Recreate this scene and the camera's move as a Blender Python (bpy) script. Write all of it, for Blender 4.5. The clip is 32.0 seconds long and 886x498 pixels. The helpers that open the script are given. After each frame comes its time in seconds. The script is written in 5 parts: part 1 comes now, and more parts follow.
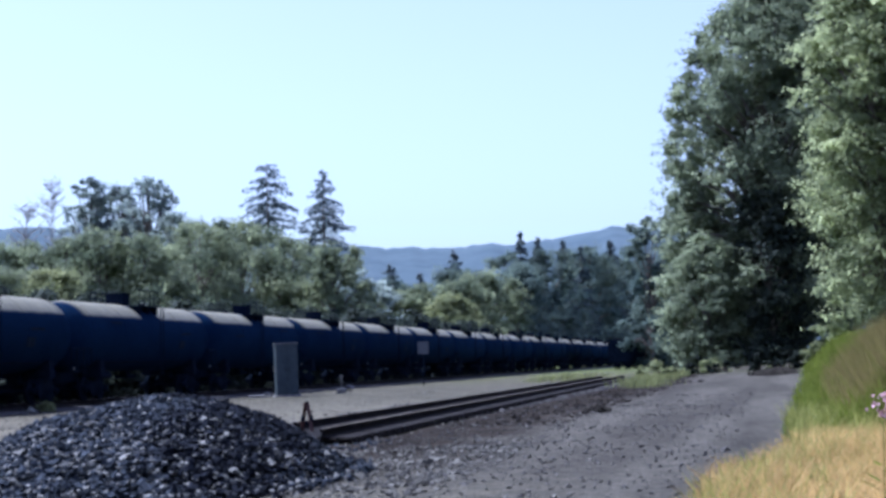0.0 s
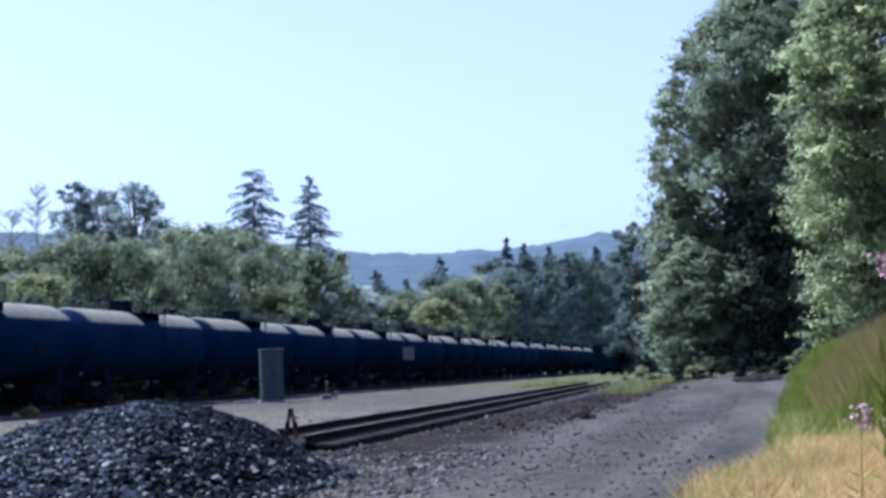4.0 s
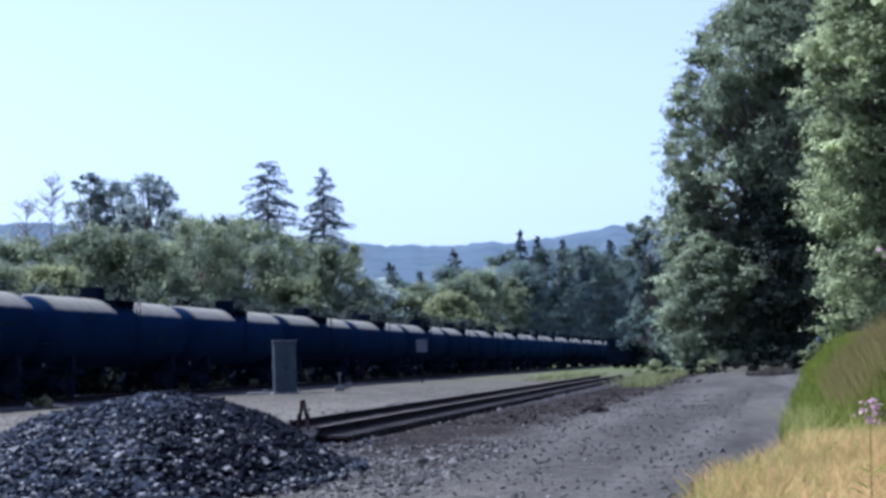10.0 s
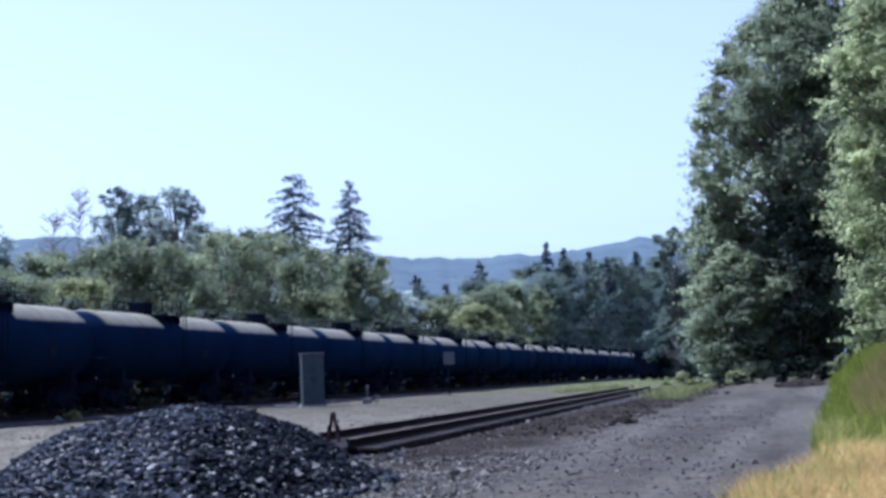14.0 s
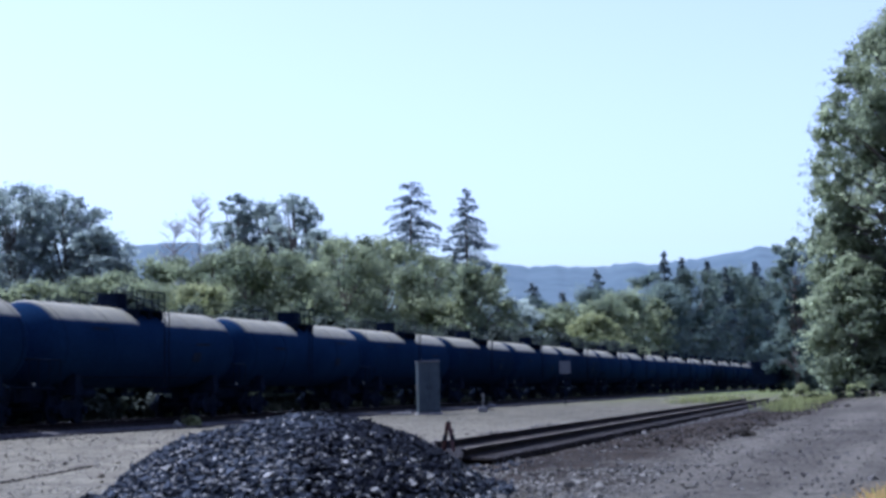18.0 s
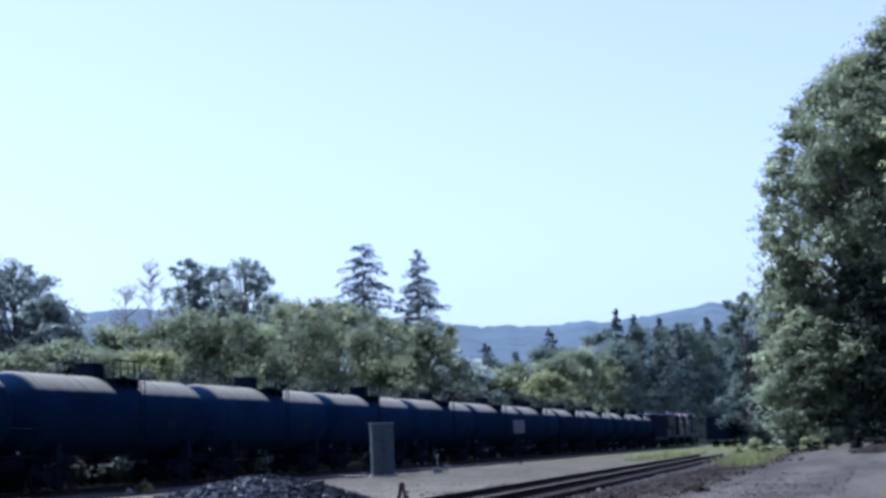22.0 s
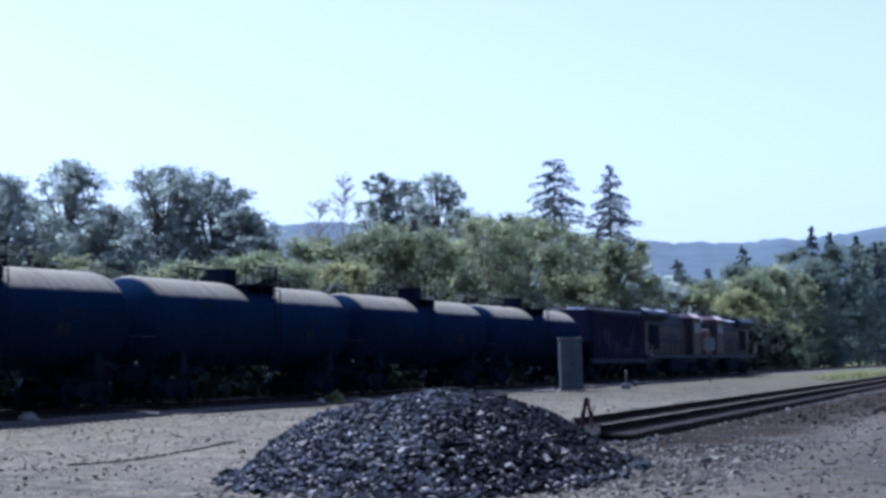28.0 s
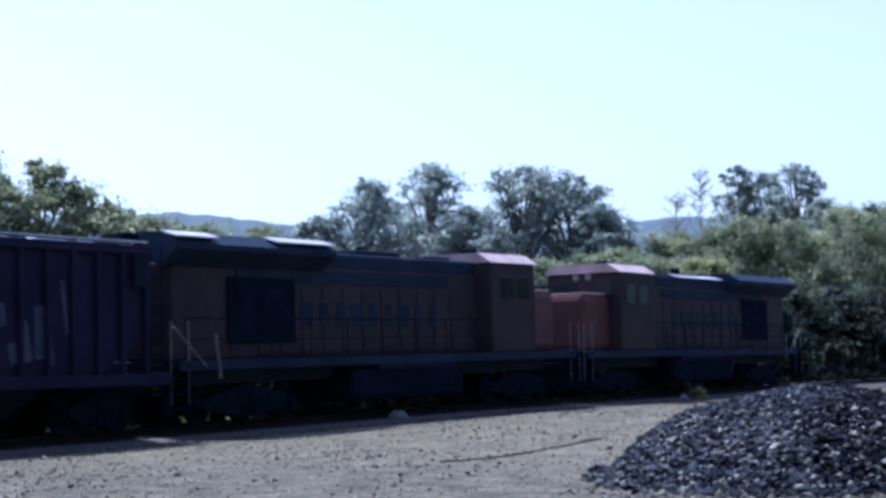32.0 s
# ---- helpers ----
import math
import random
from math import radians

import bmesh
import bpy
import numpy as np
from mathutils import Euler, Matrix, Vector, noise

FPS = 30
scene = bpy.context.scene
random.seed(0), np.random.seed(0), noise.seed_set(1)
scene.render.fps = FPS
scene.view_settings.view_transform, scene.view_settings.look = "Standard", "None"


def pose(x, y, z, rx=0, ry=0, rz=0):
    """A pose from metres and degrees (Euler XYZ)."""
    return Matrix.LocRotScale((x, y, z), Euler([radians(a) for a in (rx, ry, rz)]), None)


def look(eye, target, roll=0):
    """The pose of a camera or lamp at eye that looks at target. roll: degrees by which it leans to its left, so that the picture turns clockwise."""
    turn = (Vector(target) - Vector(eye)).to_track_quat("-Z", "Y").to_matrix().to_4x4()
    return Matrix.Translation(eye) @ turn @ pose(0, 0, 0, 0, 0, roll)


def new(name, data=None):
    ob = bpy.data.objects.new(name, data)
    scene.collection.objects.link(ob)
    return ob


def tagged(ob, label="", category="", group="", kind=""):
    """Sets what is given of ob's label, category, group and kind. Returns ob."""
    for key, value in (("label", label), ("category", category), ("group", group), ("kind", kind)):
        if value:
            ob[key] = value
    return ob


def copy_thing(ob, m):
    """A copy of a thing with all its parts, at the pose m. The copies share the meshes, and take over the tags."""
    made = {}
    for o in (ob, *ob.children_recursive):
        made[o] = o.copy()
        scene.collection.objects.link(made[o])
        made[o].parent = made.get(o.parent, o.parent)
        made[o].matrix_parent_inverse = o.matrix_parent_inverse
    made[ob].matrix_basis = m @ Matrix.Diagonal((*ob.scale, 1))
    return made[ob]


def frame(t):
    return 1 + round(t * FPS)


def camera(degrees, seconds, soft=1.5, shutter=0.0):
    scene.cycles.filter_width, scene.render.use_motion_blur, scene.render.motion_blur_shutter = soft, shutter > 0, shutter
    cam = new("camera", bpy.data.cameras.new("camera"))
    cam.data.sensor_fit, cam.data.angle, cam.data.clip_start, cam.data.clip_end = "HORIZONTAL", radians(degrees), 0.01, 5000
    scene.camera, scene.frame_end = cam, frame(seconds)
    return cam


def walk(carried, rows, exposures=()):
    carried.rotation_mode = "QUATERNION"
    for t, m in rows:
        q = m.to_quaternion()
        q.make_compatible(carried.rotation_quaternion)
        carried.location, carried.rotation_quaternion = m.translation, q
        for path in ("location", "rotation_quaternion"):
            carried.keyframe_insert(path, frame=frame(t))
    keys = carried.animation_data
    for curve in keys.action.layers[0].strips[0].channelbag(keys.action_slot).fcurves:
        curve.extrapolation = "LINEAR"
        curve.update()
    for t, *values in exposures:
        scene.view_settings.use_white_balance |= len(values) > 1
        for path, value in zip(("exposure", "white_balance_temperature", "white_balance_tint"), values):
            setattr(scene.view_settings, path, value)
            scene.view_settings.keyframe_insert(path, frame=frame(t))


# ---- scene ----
PATH = [
    (0, -0.049, 0.000, 1.429, 93.70, 1.50, -3.99),
    (0.5, -0.036, 0.000, 1.447, 94.25, 1.51, -4.38),
    (1, -0.019, 0.000, 1.447, 93.95, 1.26, -4.32),
    (1.5, -0.022, 0.000, 1.451, 93.96, 1.44, -4.52),
    (2, -0.019, 0.000, 1.448, 94.49, 1.36, -4.33),
    (2.5, 0.006, 0.000, 1.449, 94.77, 1.37, -4.21),
    (3, -0.015, 0.000, 1.450, 94.64, 1.29, -4.37),
    (3.5, -0.024, 0.000, 1.450, 94.25, 1.41, -4.49),
    (5.5, 0.032, 0.000, 1.456, 93.30, 1.50, -4.18),
    (6, -0.032, 0.000, 1.468, 93.43, 1.47, -4.32),
    (6.5, 0.008, 0.000, 1.462, 93.88, 1.29, -4.39),
    (7, 0.003, 0.000, 1.466, 94.01, 1.38, -4.13),
    (7.5, 0.010, 0.000, 1.464, 93.90, 1.52, -3.98),
    (8, 0.008, 0.000, 1.462, 93.76, 1.68, -3.78),
    (8.5, 0.010, 0.000, 1.453, 93.56, 1.12, -3.97),
    (9, -0.021, 0.000, 1.422, 93.09, 0.99, -4.12),
    (9.5, 0.002, 0.000, 1.453, 93.44, 1.06, -3.81),
    (10, 0.004, 0.000, 1.452, 93.63, 1.13, -4.01),
    (10.5, 0.002, 0.000, 1.442, 93.85, 1.41, -4.05),
    (11, -0.037, 0.000, 1.442, 93.62, 1.54, -4.28),
    (11.5, -0.055, 0.000, 1.437, 95.10, 2.46, -2.89),
    (12, -0.013, 0.000, 1.423, 95.75, 2.31, -1.87),
    (12.5, -0.030, 0.000, 1.432, 95.69, 2.34, -2.53),
    (13, -0.029, 0.000, 1.403, 95.38, 1.89, -3.02),
    (13.5, -0.051, 0.000, 1.428, 93.92, 1.48, -3.53),
    (14, -0.071, 0.000, 1.440, 94.05, 1.30, -3.17),
    (14.5, -0.057, 0.000, 1.445, 94.85, 1.19, -2.77),
    (15, -0.009, 0.000, 1.441, 94.85, 1.03, -1.84),
    (15.5, 0.014, 0.000, 1.447, 94.04, 0.77, 0.95),
    (17.5, -0.041, 0.000, 1.452, 93.41, 1.08, -0.26),
    (18, -0.059, 0.000, 1.477, 94.37, 0.64, 0.56),
    (18.5, -0.048, 0.000, 1.452, 94.87, 1.30, 0.91),
    (19, -0.027, 0.000, 1.464, 95.28, 1.46, 1.86),
    (19.5, -0.005, 0.000, 1.451, 95.21, 1.49, 0.93),
    (20, 0.005, 0.000, 1.453, 95.50, 1.12, 0.32),
    (20.5, -0.007, 0.000, 1.458, 95.46, 1.16, -0.98),
    (21, -0.007, 0.000, 1.486, 96.20, 1.27, -0.76),
    (21.5, -0.020, 0.000, 1.460, 96.05, 1.55, -0.95),
    (22, -0.023, 0.000, 1.453, 96.31, 1.79, -0.89),
    (22.5, -0.003, 0.000, 1.455, 95.70, 1.99, -0.32),
    (23, -0.016, 0.000, 1.464, 94.93, 2.02, -0.64),
    (23.5, -0.018, 0.000, 1.453, 94.80, 2.10, -0.01),
    (24, -0.039, 0.000, 1.450, 94.09, 2.07, -0.74),
    (24.5, -0.036, 0.000, 1.451, 95.01, 2.03, 0.66),
    (25, -0.018, 0.000, 1.465, 94.24, 2.08, 1.34),
    (25.5, 0.025, 0.000, 1.453, 92.89, 0.34, 1.74),
    (26, 0.029, 0.000, 1.476, 92.55, 1.44, 2.80),
    (26.5, 0.029, 0.000, 1.454, 94.33, 0.26, 5.42),
    (28.5, 0.172, 0.000, 1.448, 93.60, 0.99, 5.29),
    (29, 0.262, 0.000, 1.438, 94.34, 1.45, 7.00),
    (29.5, 0.225, 0.000, 1.436, 94.47, 2.66, 10.09),
    (30, 0.100, 0.000, 1.446, 94.14, 1.56, 15.58),
    (30.5, 0.043, 0.000, 1.449, 92.41, 2.22, 20.02),
    (31, 0.004, 0.000, 1.450, 93.36, 1.55, 16.27),
    (31.5, -0.028, 0.000, 1.446, 93.23, 1.21, 15.62),
    (32, -0.008, 0.000, 1.451, 93.83, 1.49, 16.76),
]
cam = camera(28.0, 32.0, soft=3.3, shutter=0.15)
walk(cam, [(t, pose(*p)) for t, *p in PATH],
     exposures=[(0.0, 0.80, 4760, 18), (32.0, 0.80, 4760, 18)])

# ---- light ----
SUN_AZ, SUN_EL = radians(-62), radians(61)      # clockwise from +y; the sun stands beyond the train, to the open side
world = bpy.data.worlds.new("sky")
scene.world = world
world.use_nodes = True
wn, wl = world.node_tree.nodes, world.node_tree.links
sky = wn.new("ShaderNodeTexSky")
sky.sky_type, sky.sun_disc = "NISHITA", False
sky.sun_elevation, sky.sun_rotation = SUN_EL, SUN_AZ
sky.air_density, sky.dust_density, sky.ozone_density = 1.0, 2.2, 1.0
pale = wn.new("ShaderNodeHueSaturation")            # thin high haze: a paler blue
pale.inputs["Hue"].default_value = 0.535
pale.inputs["Saturation"].default_value = 0.71
wl.new(sky.outputs[0], pale.inputs["Color"])
wl.new(pale.outputs[0], wn["Background"].inputs[0])
wn["Background"].inputs[1].default_value = 0.13
sun = new("sun", bpy.data.lights.new("sun", "SUN"))
sun.data.energy, sun.data.angle, sun.data.color = 5.2, radians(0.6), (1.0, 0.91, 0.77)
sun_dir = Vector((math.sin(SUN_AZ) * math.cos(SUN_EL), math.cos(SUN_AZ) * math.cos(SUN_EL), math.sin(SUN_EL)))
sun.matrix_world = look(sun_dir * 60, (0, 0, 0))


# ---- materials ----
def material(name, a, b, scale=3.0, rough=0.8, metal=0.0, bump=0.3, bump_scale=None, spread=(0.35, 0.65), fine=0.25,
             stretch=(1, 1, 1), random_amount=0.0, island=False, coat=0.0, gloss=0.2):
    """Two colours mixed by noise, a finer noise on top, a bump; random_amount varies brightness from piece to piece."""
    m = bpy.data.materials.new(name)
    m.use_nodes = True
    n, l = m.node_tree.nodes, m.node_tree.links
    p = n["Principled BSDF"]
    co = n.new("ShaderNodeTexCoord")
    mp = n.new("ShaderNodeMapping")
    mp.inputs["Scale"].default_value = stretch
    l.new(co.outputs["Object"], mp.inputs[0])
    big, small = n.new("ShaderNodeTexNoise"), n.new("ShaderNodeTexNoise")
    for t, s in ((big, scale), (small, (bump_scale or scale * 9))):
        t.inputs["Scale"].default_value, t.inputs["Detail"].default_value = s, 5
        l.new(mp.outputs[0], t.inputs["Vector"])
    ramp = n.new("ShaderNodeMapRange")
    ramp.inputs[1].default_value, ramp.inputs[2].default_value = spread
    l.new(big.outputs[0], ramp.inputs[0])
    mix = n.new("ShaderNodeMix")
    mix.data_type = "RGBA"
    mix.inputs[6].default_value, mix.inputs[7].default_value = (*a, 1), (*b, 1)
    l.new(ramp.outputs[0], mix.inputs[0])
    hsv = n.new("ShaderNodeHueSaturation")
    l.new(mix.outputs[2], hsv.inputs["Color"])
    val = n.new("ShaderNodeMapRange")
    val.inputs[1].default_value, val.inputs[2].default_value = 0.25, 0.75
    val.inputs[3].default_value, val.inputs[4].default_value = 1 - fine, 1 + fine
    l.new(small.outputs[0], val.inputs[0])
    last = val.outputs[0]
    if random_amount:
        src = n.new("ShaderNodeNewGeometry").outputs["Random Per Island"] if island else n.new("ShaderNodeObjectInfo").outputs["Random"]
        rr = n.new("ShaderNodeMapRange")
        rr.inputs[3].default_value, rr.inputs[4].default_value = 1 - random_amount, 1 + random_amount
        l.new(src, rr.inputs[0])
        mul = n.new("ShaderNodeMath")
        mul.operation = "MULTIPLY"
        l.new(last, mul.inputs[0]), l.new(rr.outputs[0], mul.inputs[1])
        last = mul.outputs[0]
    l.new(last, hsv.inputs["Value"])
    l.new(hsv.outputs[0], p.inputs["Base Color"])
    p.inputs["Roughness"].default_value, p.inputs["Metallic"].default_value = rough, metal
    p.inputs["Coat Weight"].default_value = coat
    p.inputs["Specular IOR Level"].default_value = gloss
    if bump:
        bn = n.new("ShaderNodeBump")
        bn.inputs["Strength"].default_value, bn.inputs["Distance"].default_value = bump, 0.02
        l.new(small.outputs[0], bn.inputs["Height"])
        l.new(bn.outputs[0], p.inputs["Normal"])
    return m


def leaf_material(name, a, b, scale=0.35, translucent=0.55, amount=0.18, rough=0.65, gloss=0.12):
    """Foliage: a clump-sized noise between two greens, leaf-to-leaf variation, and light that shines through."""
    m = material(name, a, b, scale, rough, 0, 0, 2.0, (0.38, 0.62), 0.2, random_amount=amount, island=True, gloss=gloss)
    n, l = m.node_tree.nodes, m.node_tree.links
    p, out = n["Principled BSDF"], n["Material Output"]
    tr, mx = n.new("ShaderNodeBsdfTranslucent"), n.new("ShaderNodeMixShader")
    l.new(p.inputs["Base Color"].links[0].from_socket, tr.inputs[0])
    mx.inputs[0].default_value = translucent
    l.new(p.outputs[0], mx.inputs[1]), l.new(tr.outputs[0], mx.inputs[2])
    l.new(mx.outputs[0], out.inputs[0])
    return m


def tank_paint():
    """Dull black paint with blue haze in its colour; pale dust settled on the crown, left out round the manway."""
    # the blue in this black is haze mixed into the base colour
    m = material("hazed_black_tank_paint", (0.0054, 0.0140, 0.0360), (0.0084, 0.0195, 0.0470), 0.5, 0.8, 0, 0.12, 14, stretch=(0.6, 1, 1), random_amount=0.25)
    n, l = m.node_tree.nodes, m.node_tree.links
    p = n["Principled BSDF"]
    p.inputs["IOR"].default_value = 1.04
    co, sep = n.new("ShaderNodeTexCoord"), n.new("ShaderNodeSeparateXYZ")
    l.new(co.outputs["Object"], sep.inputs[0])
    ns, fine = n.new("ShaderNodeTexNoise"), n.new("ShaderNodeTexNoise")
    ns.inputs["Scale"].default_value, fine.inputs["Scale"].default_value = 1.3, 5.0
    mp = n.new("ShaderNodeMapping")
    mp.inputs["Scale"].default_value = (1.0, 0.25, 0.25)
    l.new(co.outputs["Object"], ns.inputs["Vector"])
    l.new(co.outputs["Object"], mp.inputs[0]), l.new(mp.outputs[0], fine.inputs["Vector"])

    def op(kind, a, b):
        x = n.new("ShaderNodeMath")
        x.operation = kind
        for k, v in enumerate((a, b)):
            if isinstance(v, float):
                x.inputs[k].default_value = v
            else:
                l.new(v, x.inputs[k])
        return x.outputs[0]

    def ramp(v, a, b, lo=0.0, hi=1.0):
        x = n.new("ShaderNodeMapRange")
        x.inputs[1].default_value, x.inputs[2].default_value, x.inputs[3].default_value, x.inputs[4].default_value = a, b, lo, hi
        l.new(v, x.inputs[0])
        return x.outputs[0]

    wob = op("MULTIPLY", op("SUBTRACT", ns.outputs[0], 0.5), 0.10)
    # dust edge set where sunlight ends on the shell; shaded heads kept black
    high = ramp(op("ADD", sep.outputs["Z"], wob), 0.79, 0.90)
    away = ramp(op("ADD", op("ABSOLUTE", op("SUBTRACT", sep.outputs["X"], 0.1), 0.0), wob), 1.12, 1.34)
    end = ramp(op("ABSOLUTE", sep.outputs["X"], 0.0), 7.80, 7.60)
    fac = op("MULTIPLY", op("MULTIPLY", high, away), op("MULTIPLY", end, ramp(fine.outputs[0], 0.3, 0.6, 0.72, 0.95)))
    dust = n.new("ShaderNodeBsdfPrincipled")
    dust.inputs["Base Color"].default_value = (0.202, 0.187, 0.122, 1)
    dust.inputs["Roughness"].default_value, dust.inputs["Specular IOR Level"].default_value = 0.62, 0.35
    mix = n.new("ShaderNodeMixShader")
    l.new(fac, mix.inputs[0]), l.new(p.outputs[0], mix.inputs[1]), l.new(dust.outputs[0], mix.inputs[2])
    l.new(mix.outputs[0], n["Material Output"].inputs[0])
    return m


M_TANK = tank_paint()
M_STEEL = material("dirty_black_steel", (0.004, 0.008, 0.017), (0.010, 0.014, 0.026), 2, 0.8, 0.0, 0.2, 25, gloss=0.005)
M_RUST = material("rusty_cast_steel", (0.005, 0.009, 0.017), (0.013, 0.016, 0.026), 3, 0.85, 0.0, 0.3, 30, gloss=0.005)
M_RAIL = material("rail_steel", (0.009, 0.008, 0.009), (0.020, 0.015, 0.014), 3, 0.8, 0.0, 0.2, 30, gloss=0.06)
M_RAILTOP = material("worn_rail_head", (0.30, 0.29, 0.28), (0.42, 0.40, 0.38), 2, 0.3, 1.0, 0.05, 20)
M_RUSTHEAD = material("rusty_rail_head", (0.075, 0.064, 0.054), (0.125, 0.105, 0.088), 3, 0.8, 0.0, 0.2, 30, gloss=0.1)
M_TIE = material("creosoted_tie", (0.008, 0.007, 0.007), (0.022, 0.018, 0.016), 3, 0.9, 0, 0.5, 22, stretch=(0.3, 1, 1), random_amount=0.3)
M_WHITE = material("pale_paint", (0.11, 0.11, 0.108), (0.18, 0.177, 0.17), 5, 0.55, 0, 0.1)
# haze is mixed into the hopper brown and engine orange, turning them bluish
M_BROWN = material("hazed_brown_paint", (0.0135, 0.0145, 0.0320), (0.0205, 0.0205, 0.0430), 0.8, 0.6, 0, 0.15, 12, gloss=0.03)
M_GRAF = material("faded_spray_paint", (0.030, 0.036, 0.062), (0.060, 0.068, 0.100), 1.4, 0.6, 0, 0.05)
M_ORANGE = material("hazed_orange_paint", (0.029, 0.026, 0.031), (0.045, 0.036, 0.038), 0.7, 0.5, 0, 0.08, 12, gloss=0.04)
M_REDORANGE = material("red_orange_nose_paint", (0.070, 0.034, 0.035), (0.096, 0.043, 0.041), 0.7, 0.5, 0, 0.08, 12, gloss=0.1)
# pale pink: sunlight on cab roof and nose top is put into the paint
M_SUNLITTOP = material("sunlit_top_paint", (0.30, 0.225, 0.215), (0.42, 0.33, 0.32), 1.5, 0.5, 0, 0.05)
M_DARKGREEN = material("dark_roof_paint", (0.009, 0.018, 0.035), (0.018, 0.029, 0.050), 0.8, 0.6, 0, 0.1, 12, gloss=0.05)
M_SILVER = material("bare_aluminium", (0.42, 0.43, 0.44), (0.55, 0.55, 0.56), 3, 0.38, 0.7, 0.05)
M_GLASS = material("dark_cab_glass", (0.012, 0.014, 0.017), (0.02, 0.022, 0.025), 2, 0.12, 0, 0, gloss=0.2)
M_BOX = material("galvanised_cabinet", (0.040, 0.054, 0.064), (0.058, 0.074, 0.084), 1.5, 0.6, 0.1, 0.05, 12)
M_CONCRETE = material("old_concrete", (0.17, 0.165, 0.155), (0.27, 0.26, 0.245), 3, 0.9, 0, 0.3)
M_ROCK = material("dark_broken_stone", (0.009, 0.0115, 0.016), (0.046, 0.052, 0.064), 5, 0.85, 0, 0.5, 30, random_amount=0.7, gloss=0.04)
M_ROCKI = material("dark_broken_stone_heap", (0.009, 0.0115, 0.016), (0.046, 0.052, 0.064), 5, 0.85, 0, 0.5, 30, random_amount=0.7, island=True, gloss=0.04)
M_ROCKBLACK = material("black_broken_stone", (0.005, 0.006, 0.009), (0.018, 0.020, 0.027), 5, 0.85, 0, 0.5, 30, random_amount=0.6, island=True, gloss=0.03)
M_PALESTONE = material("pale_broken_stone", (0.074, 0.074, 0.072), (0.160, 0.156, 0.146), 5, 0.7, 0, 0.4, 30, random_amount=0.5, island=True)
M_DULL = material("dull_placard", (0.010, 0.0145, 0.026), (0.017, 0.023, 0.038), 5, 0.8, 0, 0.05, gloss=0.01)
M_SIGN = material("dull_sign_face", (0.085, 0.09, 0.098), (0.115, 0.12, 0.128), 4, 0.6, 0, 0.05)
M_BALLAST = material("ballast_stone", (0.045, 0.042, 0.041), (0.10, 0.094, 0.09), 5, 0.9, 0, 0.4, 30, random_amount=0.4, island=True)
M_BARK = material("grey_bark", (0.09, 0.075, 0.06), (0.19, 0.165, 0.14), 4, 0.95, 0, 0.7, 18, stretch=(1, 1, 0.25))
M_DEAD = material("bleached_dead_wood", (0.22, 0.20, 0.19), (0.34, 0.31, 0.29), 4, 0.9, 0, 0.4, 18, stretch=(1, 1, 0.25))
M_ORANGECONE = material("faded_marker_orange", (0.036, 0.015, 0.012), (0.062, 0.022, 0.016), 4, 0.6, 0, 0.1)
M_PINKBOARD = material("pale_marker_pink", (0.095, 0.055, 0.052), (0.14, 0.080, 0.072), 4, 0.6, 0, 0.1)
L_BUSH = leaf_material("hedge_leaf", (0.133, 0.165, 0.102), (0.288, 0.320, 0.182), 0.22, 0.58)
# blue haze over the oaks is put into their leaf colour
L_OAK = leaf_material("hazed_oak_leaf", (0.225, 0.275, 0.270), (0.365, 0.415, 0.370), 0.25, 0.76)
L_WOOD = leaf_material("distant_wood_leaf", (0.092, 0.130, 0.122), (0.172, 0.212, 0.165), 0.12, 0.6)
L_YELLOW = leaf_material("yellow_green_leaf", (0.200, 0.225, 0.105), (0.330, 0.350, 0.175))
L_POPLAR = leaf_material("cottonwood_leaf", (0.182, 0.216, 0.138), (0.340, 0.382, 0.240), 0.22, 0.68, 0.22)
# yellower, brighter copy of the leaf above; sunlight is put into its colour
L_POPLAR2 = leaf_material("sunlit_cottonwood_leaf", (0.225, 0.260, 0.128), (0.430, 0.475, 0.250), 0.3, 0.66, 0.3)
# shade between crowns and below the hedge is put into this leaf colour
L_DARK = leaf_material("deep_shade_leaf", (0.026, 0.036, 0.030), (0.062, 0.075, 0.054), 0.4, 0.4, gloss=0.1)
# fir needles carry bluish haze in their base colour
L_FIR = leaf_material("hazed_fir_needle", (0.072, 0.098, 0.108), (0.118, 0.145, 0.148), 0.4, 0.3)
L_GREEN = leaf_material("lush_grass", (0.108, 0.140, 0.016), (0.200, 0.230, 0.040), 1.2, 0.5)
L_GOLD = leaf_material("dry_grass", (0.40, 0.275, 0.100), (0.56, 0.395, 0.160), 1.2, 0.45, 0.3)
L_FRINGE = leaf_material("yellow_green_grass", (0.21, 0.225, 0.055), (0.35, 0.345, 0.10), 1.2, 0.5)
L_WEED = leaf_material("yard_weed", (0.15, 0.168, 0.062), (0.245, 0.258, 0.105), 1.2, 0.5)
L_SEED = leaf_material("grass_seed_head", (0.185, 0.155, 0.055), (0.27, 0.22, 0.085), 1.2, 0.5, 0.3)
# shade behind the train is put into this near-black scrub colour
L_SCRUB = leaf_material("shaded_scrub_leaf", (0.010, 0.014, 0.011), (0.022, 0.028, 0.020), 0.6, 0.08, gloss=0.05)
L_PINK = leaf_material("pink_petal", (0.40, 0.25, 0.29), (0.54, 0.36, 0.40), 3, 0.4, 0.2)


# ---- geometry helpers ----
def mesh_of(name, bm, mat, smooth=False):
    me = bpy.data.meshes.new(name)
    bm.to_mesh(me)
    bm.free()
    for m in (mat if isinstance(mat, (list, tuple)) else [mat]):
        me.materials.append(m)
    if smooth:
        me.shade_smooth()
    return me


